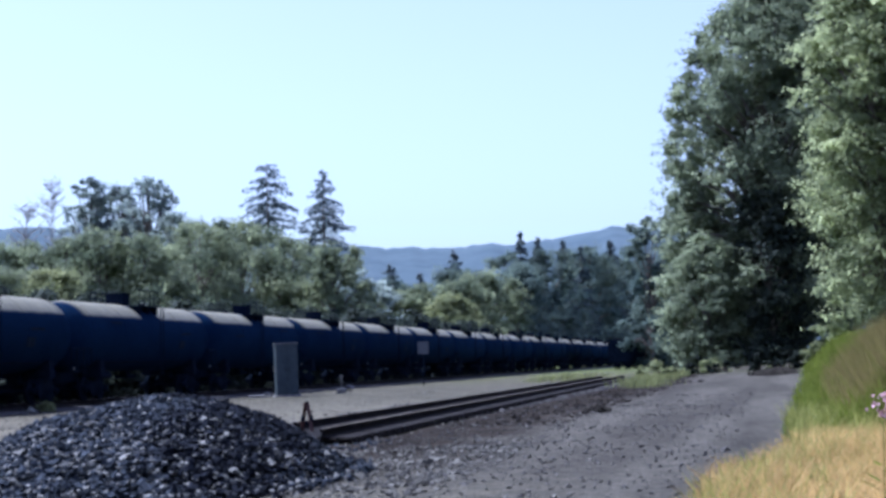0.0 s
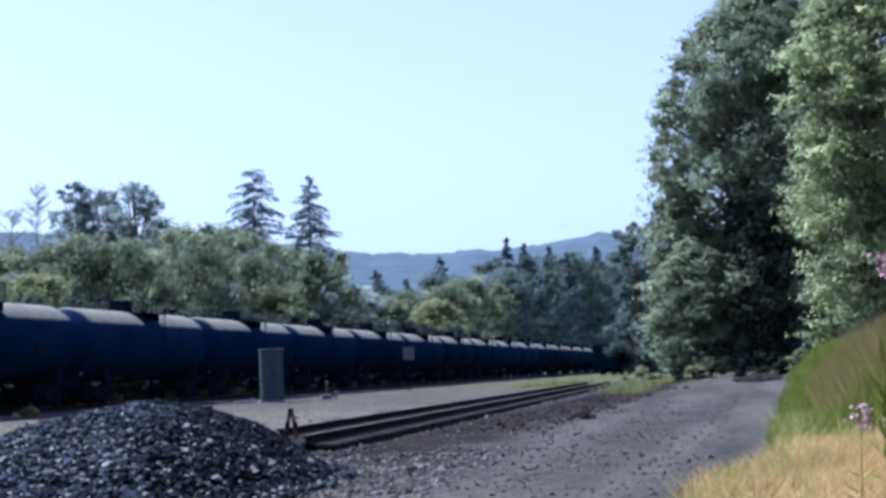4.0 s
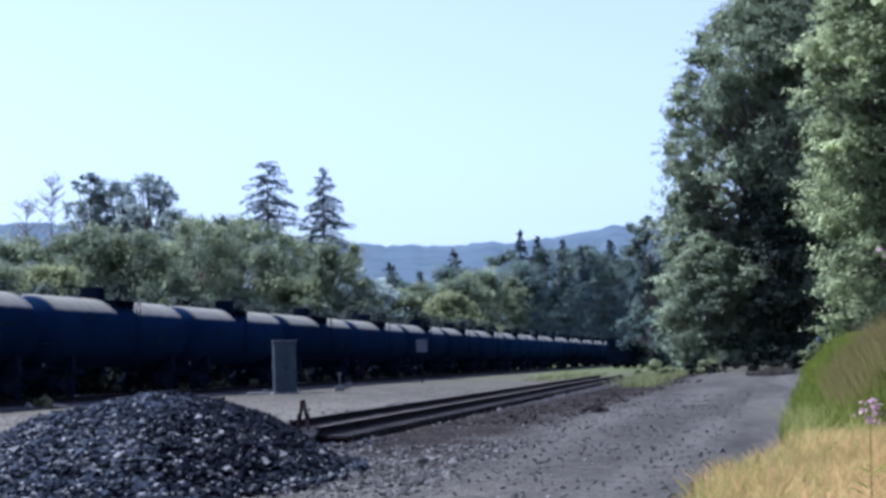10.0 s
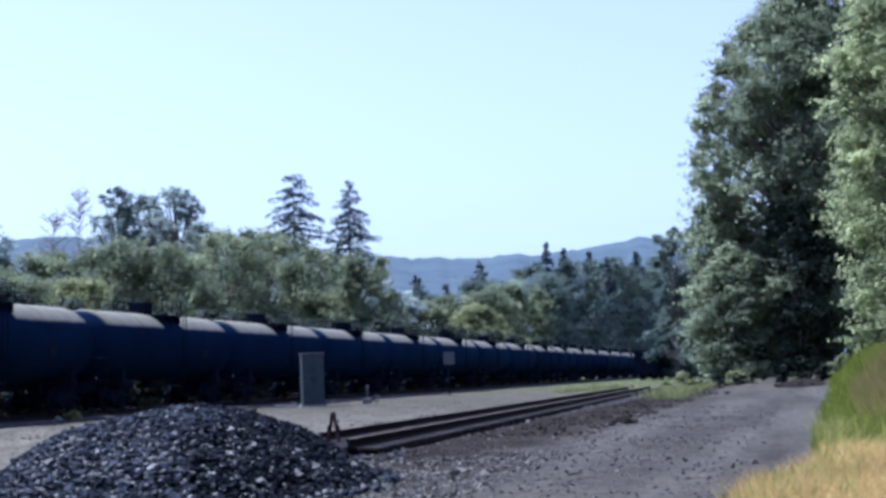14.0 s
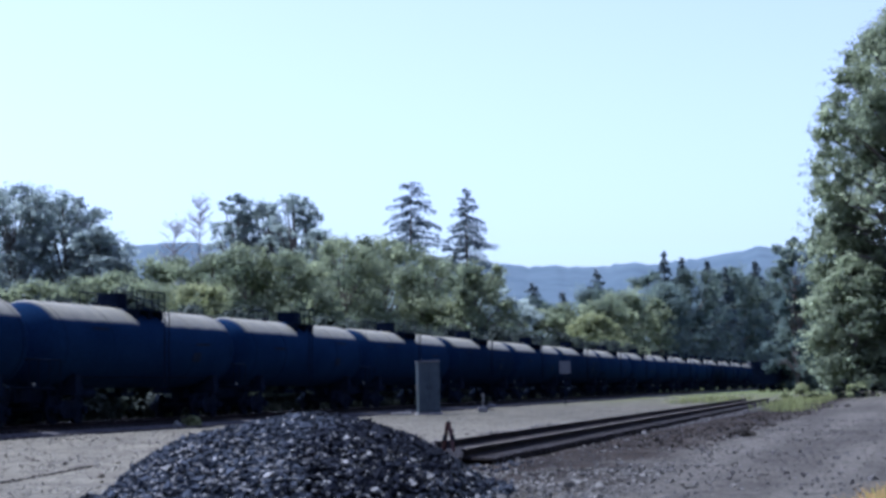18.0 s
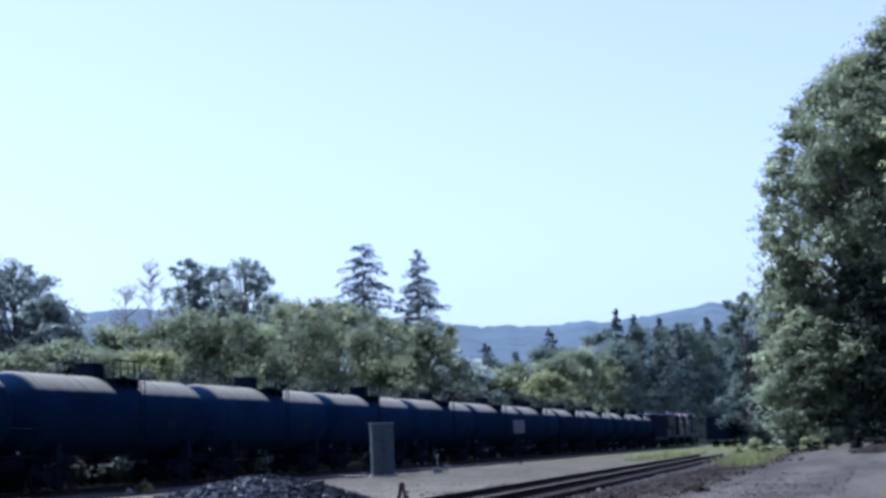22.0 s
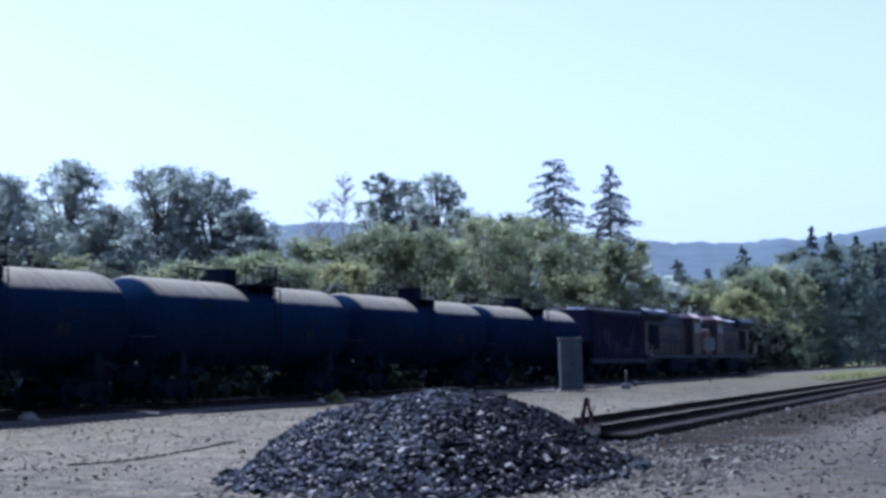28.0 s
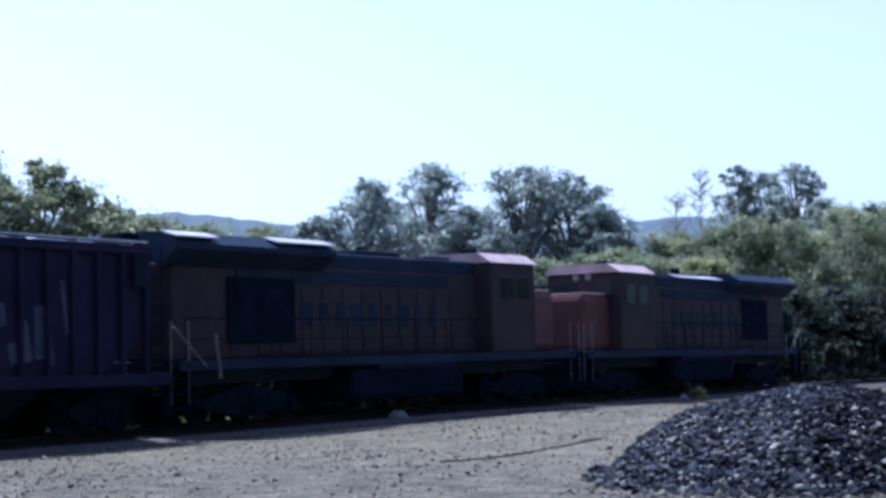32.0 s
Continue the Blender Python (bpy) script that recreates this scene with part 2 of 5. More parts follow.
def part(name, bm, mat, parent, label="", m=None, smooth=False):
    ob = new(name, bm if isinstance(bm, bpy.types.Mesh) else mesh_of(name, bm, mat, smooth))
    ob.parent = parent
    if m is not None:
        ob.matrix_basis = m
    return tagged(ob, label)


def thing(name, label, category, m=None, group="", kind=""):
    ob = new(name)
    ob.empty_display_size = 0.3
    if m is not None:
        ob.matrix_basis = m
    return tagged(ob, label, category, group, kind)


def block(bm, x, y, z, sx, sy, sz, bevel=0.0, turn=None):
    """A box with its centre at x, y, z, with its edges rounded off by bevel."""
    m = Matrix.Translation((x, y, z)) @ (turn or Matrix()) @ Matrix.Diagonal((sx, sy, sz, 1))
    vs = bmesh.ops.create_cube(bm, size=1, matrix=m)["verts"]
    if bevel:
        es = list({e for v in vs for e in v.link_edges})
        bmesh.ops.bevel(bm, geom=es, offset=bevel, segments=2, affect="EDGES", profile=0.6)
    return bm


def rod(bm, a, b, r, r2=None, seg=8):
    a, b = Vector(a), Vector(b)
    d = b - a
    m = Matrix.Translation((a + b) / 2) @ d.to_track_quat("Z", "Y").to_matrix().to_4x4()
    bmesh.ops.create_cone(bm, cap_ends=True, segments=seg, radius1=r, radius2=r if r2 is None else r2, depth=d.length, matrix=m)
    return bm


def tube(bm, pts, r, seg=6):
    for a, b in zip(pts, pts[1:]):
        rod(bm, a, b, r, seg=seg)
    return bm


def spun(bm, profile, seg=36):
    """A solid turned about the x axis from (x, radius) pairs; it is closed at its ends."""
    rings = []
    for x, r in profile:
        if r < 1e-4:
            rings.append([bm.verts.new((x, 0, 0))])
        else:
            rings.append([bm.verts.new((x, r * math.cos(2 * math.pi * k / seg), r * math.sin(2 * math.pi * k / seg))) for k in range(seg)])
    for a, b in zip(rings, rings[1:]):
        for k in range(seg):
            q = [a[k % len(a)], a[(k + 1) % len(a)], b[(k + 1) % len(b)], b[k % len(b)]]
            q = [v for i, v in enumerate(q) if v not in q[:i]]
            if len(q) > 2:
                bm.faces.new(q)
    bmesh.ops.recalc_face_normals(bm, faces=bm.faces)
    return bm


def quads(name, centres, us, vs, mat, sides=4):
    """One mesh of many small leaves, each a kite (4) or a triangle (3) from its centre and two half axes."""
    n = len(centres)
    if sides == 4:
        co = [centres - us * 0.5, centres - vs + us * 0.15, centres + us, centres + vs + us * 0.15]
    else:
        co = [centres - us * 0.6 - vs, centres + us, centres - us * 0.6 + vs]
    co = np.stack(co, 1).reshape(-1, 3).astype(np.float32)
    me = bpy.data.meshes.new(name)
    me.vertices.add(sides * n), me.loops.add(sides * n), me.polygons.add(n)
    me.vertices.foreach_set("co", co.ravel())
    me.loops.foreach_set("vertex_index", np.arange(sides * n, dtype=np.int32))
    me.polygons.foreach_set("loop_start", np.arange(0, sides * n, sides, dtype=np.int32))
    me.update()
    me.materials.append(mat)
    return me


rng = np.random.default_rng(7)


def unit(a):
    return a / np.maximum(np.linalg.norm(a, axis=-1, keepdims=True), 1e-9)


def clump_leaves(blobs, per, size, droop=0.0, sprays=16, fill=0, rise=0.7, rough=0.40):
    """Leaf centres and axes: every blob (x, y, z, rx, ry, rz) carries ragged sprays on its outside; the leaves of a spray
    lie like tiles on it, facing outwards and up. Larger leaves fill the inside."""
    blobs = np.array(blobs, float)
    m = len(blobs)
    way = unit(rng.normal(size=(m, sprays, 3)) + np.array([0, 0, 0.25]))
    core = blobs[:, None, :3] + way * blobs[:, None, 3:] * rng.uniform(0.45, 0.95, (m, sprays, 1))
    each = max(1, per // sprays)
    long = rng.uniform(0.5, 1.5, (m, sprays, 1, 1))
    off = np.clip(rng.normal(size=(m, sprays, each, 3)), -1.6, 1.6) * (0.62 / sprays ** 0.5) * blobs[:, None, None, 3:] * np.array([1.0, 1.0, 0.7])
    off = off + way[:, :, None, :] * rng.uniform(-0.25, 0.28, (m, sprays, each, 1)) * blobs[:, None, None, 3:] * long
    c = (core[:, :, None, :] + off).reshape(-1, 3)
    d = np.repeat(way.reshape(-1, 3), each, axis=0)
    face = unit(d + np.array([0, 0, rise]) + rng.normal(size=d.shape) * rough)
    u = rng.normal(size=d.shape) + d * 0.8 - np.array([0, 0, droop])
    u = unit(u - face * (u * face).sum(1, keepdims=True))
    v = np.cross(face, u)
    s = size * rng.uniform(0.55, 1.35, (len(d), 1))
    c, u, v = [c], [u * s], [v * s * 0.6]
    if fill:
        ci = (blobs[:, None, :3] + unit(rng.normal(size=(m, fill, 3))) * blobs[:, None, 3:] * rng.uniform(0.05, 0.58, (m, fill, 1))).reshape(-1, 3)
        ui = unit(rng.normal(size=ci.shape))
        c.append(ci), u.append(ui * size * 2.6), v.append(unit(np.cross(ui, unit(rng.normal(size=ci.shape)))) * size * 2.0)
    return np.concatenate(c), np.concatenate(u), np.concatenate(v)


# ---- the plan: the railway runs straight; "along" runs down the main track from its foot ----
FOOT, AHEAD = Vector((-30.14, 0, 0)), Vector((0.2493, 0.9684, 0)).normalized()
SIDE = Vector((AHEAD.y, -AHEAD.x, 0))           # towards the camera
TURN = math.degrees(math.atan2(AHEAD.y, AHEAD.x))
RAIL = 0.30                                      # height of the rail heads


def place(s, u, z=0.0):
    """A point s metres along the main track and u metres from it towards the camera's side."""
    return FOOT + AHEAD * s + SIDE * u + Vector((0, 0, z))


def smooth_step(a, b, x):
    x = np.clip((x - a) / (b - a), 0, 1)
    return x * x * (3 - 2 * x)


def dip(s):
    """How far the main line sinks towards the near end of the yard."""
    return -0.16 * smooth_step(58, 34, s)


def lie(x, y):
    """Height of the ground."""
    x, y = np.asarray(x, float), np.asarray(y, float)
    s = (x - FOOT.x) * AHEAD.x + (y - FOOT.y) * AHEAD.y
    u = (x - FOOT.x) * SIDE.x + (y - FOOT.y) * SIDE.y
    z = 0.045 * np.sin(x * 0.31 + 1.3) * np.sin(y * 0.23) + 0.03 * np.sin(x * 0.9 + y * 0.6)
    z = z * smooth_step(2.5, 5, np.abs(u)) * smooth_step(1.5, 3, np.abs(u - 19.5))
    z = z + dip(s) * smooth_step(13, 4, u)
    z = z + 1.55 * smooth_step(30.2, 34.4, u) * smooth_step(26, 42, s)                     # verge
    z = z + 0.75 * smooth_step(95, 160, s) * smooth_step(21, 28, u)                   # the gravel climbs towards the trees
    return z


# ---- ground ----
def ground_material():
    m = bpy.data.materials.new("yard_ground")
    m.use_nodes = True
    n, l = m.node_tree.nodes, m.node_tree.links
    p = n["Principled BSDF"]
    geo = n.new("ShaderNodeNewGeometry")

    def dot(vec, const):
        d = n.new("ShaderNodeVectorMath")
        d.operation = "DOT_PRODUCT"
        l.new(geo.outputs["Position"], d.inputs[0])
        d.inputs[1].default_value = vec
        a = n.new("ShaderNodeMath")
        a.inputs[1].default_value = const
        l.new(d.outputs["Value"], a.inputs[0])
        return a.outputs[0]

    def noise_tex(scale, detail=6, stretch=None):
        t = n.new("ShaderNodeTexNoise")
        t.inputs["Scale"].default_value, t.inputs["Detail"].default_value = scale, detail
        if stretch:
            mp = n.new("ShaderNodeMapping")
            mp.inputs["Rotation"].default_value = (0, 0, radians(-TURN))
            mp.inputs["Scale"].default_value = stretch
            mp.vector_type = "TEXTURE"
            mp.inputs["Scale"].default_value = [1 / k for k in stretch]
            mp.inputs["Rotation"].default_value = (0, 0, radians(TURN))
            l.new(geo.outputs["Position"], mp.inputs[0])
            l.new(mp.outputs[0], t.inputs["Vector"])
        else:
            l.new(geo.outputs["Position"], t.inputs["Vector"])
        return t.outputs[0]

    def mixed(fac, a, b):
        x = n.new("ShaderNodeMix")
        x.data_type = "RGBA"
        l.new(fac, x.inputs[0]) if not isinstance(fac, float) else None
        for s, c in ((x.inputs[6], a), (x.inputs[7], b)):
            if isinstance(c, tuple):
                s.default_value = (*c, 1)
            else:
                l.new(c, s)
        return x.outputs[2]

    def span(x, a, b, lo=0.0, hi=1.0):
        r = n.new("ShaderNodeMapRange")
        r.inputs[1].default_value, r.inputs[2].default_value, r.inputs[3].default_value, r.inputs[4].default_value = a, b, lo, hi
        l.new(x, r.inputs[0])
        return r.outputs[0]

    def calc(op, a, b):
        c = n.new("ShaderNodeMath")
        c.operation = op
        for s, x in ((c.inputs[0], a), (c.inputs[1], b)):
            if isinstance(x, float):
                s.default_value = x
            else:
                l.new(x, s)
        return c.outputs[0]

    u = dot(tuple(SIDE), -FOOT.dot(SIDE))
    wob = calc("MULTIPLY", calc("SUBTRACT", noise_tex(0.35), 0.5), 5.0)
    uw = calc("ADD", u, wob)
    sand = mixed(span(noise_tex(0.8), 0.35, 0.65), (0.166, 0.150, 0.112), (0.107, 0.098, 0.076))
    sand = mixed(span(dot(tuple(AHEAD), -FOOT.dot(AHEAD)), 58.0, 86.0), sand, mixed(span(noise_tex(0.5), 0.35, 0.65), (0.118, 0.106, 0.079), (0.070, 0.066, 0.050)))
    gravel = mixed(span(noise_tex(0.5), 0.35, 0.65), (0.049, 0.0450, 0.0385), (0.076, 0.0690, 0.0575))
    tyre = mixed(span(noise_tex(0.5, 3, (0.06, 1.2, 1)), 0.42, 0.6), gravel, (0.098, 0.0900, 0.0750))
    dark = mixed(span(noise_tex(1.6), 0.4, 0.6), (0.020, 0.018, 0.017), (0.044, 0.040, 0.037))
    s = dot(tuple(AHEAD), -FOOT.dot(AHEAD))
    col = mixed(span(calc("SUBTRACT", uw, span(s, 26.0, 37.0, 4.0, 0.0)), 17.2, 18.6), sand, dark)
    brown = mixed(span(noise_tex(1.1), 0.4, 0.62), (0.015, 0.012, 0.0095), (0.036, 0.029, 0.022))
    col = mixed(span(uw, 19.2, 20.2), col, brown)
    col = mixed(span(uw, 23.2, 25.0), col, tyre)
    fore = mixed(span(noise_tex(1.4), 0.38, 0.62), (0.146, 0.132, 0.100), (0.080, 0.075, 0.061))
    col = mixed(span(calc("ADD", s, wob), 27.0, 33.0, 1.0, 0.0), col, mixed(span(uw, 24.0, 27.5), fore, tyre))
    uv = calc("SUBTRACT", calc("ADD", u, calc("MULTIPLY", wob, 0.4)), calc("ADD", span(s, 26.0, 36.0, 0.0, 1.3), span(s, 39.0, 132.0, 0.0, 1.6)))
    col = mixed(span(uv, 28.0, 28.9), col, mixed(span(s, 36.0, 40.0), (0.20, 0.155, 0.075), (0.06, 0.075, 0.026)))
    col = mixed(span(uw, 0.8, 3.4, 1.0, 0.0), col, (0.055, 0.052, 0.05))
    # shade behind the train is put into the ground as a darker strip
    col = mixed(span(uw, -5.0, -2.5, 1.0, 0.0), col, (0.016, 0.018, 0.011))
    weeds = calc("MULTIPLY", span(s, 120.0, 170.0), span(noise_tex(0.22, 4), 0.45, 0.58))
    col = mixed(weeds, col, (0.11, 0.12, 0.042))
    col = mixed(span(s, 175.0, 240.0), col, (0.10, 0.115, 0.045))
    speck = n.new("ShaderNodeTexVoronoi")
    speck.inputs["Scale"].default_value = 16
    l.new(geo.outputs["Position"], speck.inputs["Vector"])
    h = n.new("ShaderNodeHueSaturation")
    l.new(col, h.inputs["Color"])
    l.new(calc("MULTIPLY", span(speck.outputs["Distance"], 0.0, 0.9, 1.35, 0.5), calc("MULTIPLY", span(noise_tex(6.0), 0.3, 0.7, 0.72, 1.28), span(noise_tex(2.2), 0.3, 0.7, 0.82, 1.18))), h.inputs["Value"])
    l.new(h.outputs[0], p.inputs["Base Color"])
    p.inputs["Roughness"].default_value = 0.95
    p.inputs["Specular IOR Level"].default_value = 0.05
    b = n.new("ShaderNodeBump")
    b.inputs["Strength"].default_value, b.inputs["Distance"].default_value = 0.9, 0.05
    l.new(calc("ADD", speck.outputs["Distance"], noise_tex(7.0)), b.inputs["Height"])
    l.new(b.outputs[0], p.inputs["Normal"])
    return m


def build_ground():
    xs = np.concatenate([np.linspace(-3600, -130, 12), np.arange(-120, 120, 1.5), np.linspace(125, 3600, 12)])
    ys = np.concatenate([np.linspace(-1500, -25, 8), np.arange(-20, 60, 0.8), np.arange(60, 330, 3.0), np.linspace(335, 3600, 12)])
    gx, gy = np.meshgrid(xs, ys)
    co = np.stack([gx, gy, lie(gx, gy)], -1).reshape(-1, 3)
    nx, ny = len(xs), len(ys)
    i = (np.arange(ny - 1)[:, None] * nx + np.arange(nx - 1)).ravel()
    faces = np.stack([i, i + 1, i + nx + 1, i + nx], 1)
    me = bpy.data.meshes.new("ground")
    me.from_pydata(co.tolist(), [], faces.tolist())
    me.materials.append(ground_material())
    me.shade_smooth()
    tagged(new("ground", me), "sandy and grey gravel yard with dry grass verge", "ground", kind="structure")


build_ground()


def build_hills():
    """Two blue ridges far behind the woods, as one backdrop each."""
    # distance haze is mixed straight into the ridge's base colours
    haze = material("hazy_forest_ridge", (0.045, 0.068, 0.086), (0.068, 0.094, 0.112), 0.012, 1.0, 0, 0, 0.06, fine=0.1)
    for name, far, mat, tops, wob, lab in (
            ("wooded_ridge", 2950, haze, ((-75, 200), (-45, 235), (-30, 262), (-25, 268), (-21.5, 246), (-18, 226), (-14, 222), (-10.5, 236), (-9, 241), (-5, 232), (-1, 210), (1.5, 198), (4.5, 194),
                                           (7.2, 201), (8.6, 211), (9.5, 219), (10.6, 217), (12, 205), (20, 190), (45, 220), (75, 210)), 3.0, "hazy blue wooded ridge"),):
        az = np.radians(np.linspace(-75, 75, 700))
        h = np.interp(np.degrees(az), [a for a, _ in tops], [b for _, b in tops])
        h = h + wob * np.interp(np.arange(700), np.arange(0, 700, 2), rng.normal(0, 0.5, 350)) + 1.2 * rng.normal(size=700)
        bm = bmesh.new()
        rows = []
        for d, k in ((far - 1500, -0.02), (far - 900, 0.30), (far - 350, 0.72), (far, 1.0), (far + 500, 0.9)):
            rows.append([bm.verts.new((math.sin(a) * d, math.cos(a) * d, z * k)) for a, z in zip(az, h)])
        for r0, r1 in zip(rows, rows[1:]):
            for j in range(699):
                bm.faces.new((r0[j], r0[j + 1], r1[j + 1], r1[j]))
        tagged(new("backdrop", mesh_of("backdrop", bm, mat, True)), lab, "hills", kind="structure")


build_hills()


# ---- railway tracks ----
def rail_bm(stations):
    """Flat-bottomed rail along x through stations (x, z): foot, web and head."""
    bm = bmesh.new()
    prof = [(-0.07, 0), (0.07, 0), (0.07, 0.014), (0.011, 0.035), (0.011, 0.125), (0.036, 0.135), (0.036, 0.172), (-0.036, 0.172), (-0.036, 0.135), (-0.011, 0.125), (-0.011, 0.035), (-0.07, 0.014)]
    rings = [[bm.verts.new((x, y, z + h)) for y, z in prof] for x, h in stations]
    n = len(prof)
    for a, b in zip(rings, rings[1:]):
        for k in range(n):
            f = bm.faces.new((a[k], a[(k + 1) % n], b[(k + 1) % n], b[k]))
            f.material_index = 1 if k == 6 else 0
    bm.faces.new(rings[0][::-1]), bm.faces.new(rings[-1])
    return bm


def stones(name, pts, size, mat, flat=0.75):
    """Many angular stones as one mesh: distorted octahedra."""
    n = len(pts)
    base = np.array([(1, 0, 0), (-1, 0, 0), (0, 1, 0), (0, -1, 0), (0, 0, 1), (0, 0, -1)], float)
    tri = np.array([(0, 2, 4), (2, 1, 4), (1, 3, 4), (3, 0, 4), (2, 0, 5), (1, 2, 5), (3, 1, 5), (0, 3, 5)])
    v = base[None] * rng.uniform(0.55, 1.25, (n, 6, 1)) + rng.normal(0, 0.18, (n, 6, 3))
    q, _ = np.linalg.qr(rng.normal(size=(n, 3, 3)))
    v = np.einsum("nij,nkj->nki", q, v) * np.array([1, 1, flat]) * (np.asarray(size).reshape(-1, 1, 1) * np.ones((n, 1, 1)))
    v = v + np.asarray(pts)[:, None, :]
    me = bpy.data.meshes.new(name)
    me.from_pydata(v.reshape(-1, 3).tolist(), [], (tri[None] + 6 * np.arange(n)[:, None, None]).reshape(-1, 3).tolist())
    me.materials.append(mat)
    return me


def build_track(name, s0, s1, u, rail_top, tie_gap, label, full_ties=None, worn=True, bed=0.21, half=1.55, shoulder=1.05, skew=0.0, bed_mat=None, sag=None, late=0.0):
    """Rails, ties and ballast of one straight track between two stretches s0 and s1, u metres off the main line; the far rail may start late."""
    at = place(s0, u, 0)
    tr = thing(name, label, "railway track", Matrix.Translation(at) @ pose(0, 0, 0, 0, 0, TURN + skew), kind="structure")
    length = s1 - s0
    fall = (lambda x: float(sag(s0 + x))) if sag else (lambda x: 0.0)
    stations = [(x, fall(x)) for x in ([k * 2.5 for k in range(20)] + [length] if sag else [0, length])]
    rail = mesh_of("rail", rail_bm(stations), [M_RAIL, M_RAILTOP if worn else M_RUSTHEAD])
    short = mesh_of("rail", rail_bm([(late, 0.0)] + stations[1:]), [M_RAIL, M_RUSTHEAD]) if late else rail
    for y in (-0.755, 0.755):
        part("rail", short if y > 0 else rail, None, tr, "worn steel rail" if worn else "rusty steel rail", pose(0, y, rail_top - 0.172))
    bm = bmesh.new()
    block(bm, 0, 0, 0, 0.23, 2.6, 0.18, 0.015)
    tie = mesh_of("tie", bm, M_TIE)
    n = int(length / tie_gap)
    for k in range(min(n, full_ties or n)):
        part("tie", tie, None, tr, "", pose((k + 0.5) * tie_gap, random.uniform(-0.05, 0.05), rail_top - 0.172 - 0.085 + fall((k + 0.5) * tie_gap), 0, 0, random.uniform(-1, 1)))
    bm = bmesh.new()
    w0, w1, zb = half, half + shoulder, rail_top - bed
    rows = [[bm.verts.new((x, y, fall(x) + (zb if abs(y) <= w0 else -0.06))) for y in (-w1, -w0, w0, w1)] for x, _ in stations]
    for r0, r1 in zip(rows, rows[1:]):
        for k in range(3):
            bm.faces.new((r0[k], r1[k], r1[k + 1], r0[k + 1]))
    part("ballast_bed", bm, bed_mat or M_BALLAST, tr, "grey crushed stone bed")
    return tr


build_track("main_track", 15, 760, 0.0, RAIL, 0.55, "main railway line on grey ballast", 300, sag=dip)
siding = build_track("side_track", 38.8, 132, 20.35, 0.32, 0.55, "unused siding with rusty rails and dark ties", 190, worn=False, bed=0.20, half=1.28, shoulder=0.10, skew=1.3, late=4.1, bed_mat=material("dark_earth_bed", (0.009, 0.008, 0.0075), (0.022, 0.019, 0.017), 2.5, 0.95, 0, 0.6, 14, gloss=0.01))


# dark earth washed in between the rails of the siding, almost up to their heads
bm = bmesh.new()
rows = []
for k in range(172):
    x = 6.9 + k * 0.5
    rows.append([bm.verts.new((x, y, 0.32 - 0.155 + 0.02 * math.sin(2.1 * x + 3 * y) + random.uniform(-0.015, 0.015) - (0.05 if abs(y) > 0.6 else 0.0))) for y in (-0.70, -0.45, -0.15, 0.15, 0.45, 0.70)])
for r0, r1 in zip(rows, rows[1:]):
    for j in range(5):
        bm.faces.new((r0[j], r1[j], r1[j + 1], r0[j + 1]))
part("infill", bm, material("washed_in_earth", (0.018, 0.016, 0.015), (0.040, 0.035, 0.031), 2.5, 0.95, 0, 0.5, 18, gloss=0.01), siding, "dark earth between the rails", smooth=True)


# ---- rolling stock; each vehicle stands on the rail heads, x along the track, -y towards the camera ----
def wheel_mesh():
    bm = spun(bmesh.new(), [(-0.07, 0.0), (-0.07, 0.20), (-0.03, 0.25), (-0.03, 0.38), (-0.07, 0.42), (-0.07, 0.455), (0.05, 0.46), (0.06, 0.49), (0.08, 0.49), (0.08, 0.40), (0.03, 0.36), (0.03, 0.2), (0.07, 0.16), (0.07, 0.0)], 14)
    bmesh.ops.rotate(bm, verts=bm.verts, cent=(0, 0, 0), matrix=Matrix.Rotation(math.pi / 2, 3, "Z"))
    return mesh_of("wheel", bm, M_RUST)


def side_frame_mesh(base=1.78, h=1.0):
    bm = bmesh.new()
    r = base / 2
    outline = [(-r - 0.28, 0.56), (-r - 0.28, 0.36), (-r + 0.22, 0.34), (-0.52, 0.16), (0.52, 0.16), (r - 0.22, 0.34), (r + 0.28, 0.36), (r + 0.28, 0.56), (r - 0.1, 0.64), (0.5, 0.80 * h), (-0.5, 0.80 * h), (-r + 0.1, 0.64)]
    a = [bm.verts.new((x, -0.07, z)) for x, z in outline]
    b = [bm.verts.new((x, 0.07, z)) for x, z in outline]
    bm.faces.new(a), bm.faces.new(b[::-1])
    for k in range(len(outline)):
        j = (k + 1) % len(outline)
        bm.faces.new((a[j], a[k], b[k], b[j]))
    for x in (-r, r):
        spunb = bmesh.new()
        spun(spunb, [(-0.13, 0), (-0.13, 0.13), (0.05, 0.15), (0.05, 0)], 12)
        bmesh.ops.rotate(spunb, verts=spunb.verts, cent=(0, 0, 0), matrix=Matrix.Rotation(math.pi / 2, 3, "Z"))
        bmesh.ops.translate(spunb, verts=spunb.verts, vec=(x, -0.05, 0.46))
        me = bpy.data.meshes.new("tmp")
        spunb.to_mesh(me), spunb.free()
        bm.from_mesh(me)
        bpy.data.meshes.remove(me)
    for x in (-0.24, 0, 0.24):
        rod(bm, (x, -0.09, 0.22), (x, -0.09, 0.50), 0.075)
    bmesh.ops.recalc_face_normals(bm, faces=bm.faces)
    return mesh_of("side_frame", bm, M_RUST)


WHEEL, FRAME2, FRAME3 = wheel_mesh(), side_frame_mesh(), side_frame_mesh(3.6, 1.15)
AXLE = mesh_of("axle", rod(bmesh.new(), (0, -0.8, 0), (0, 0.8, 0), 0.085, seg=10), M_RUST)


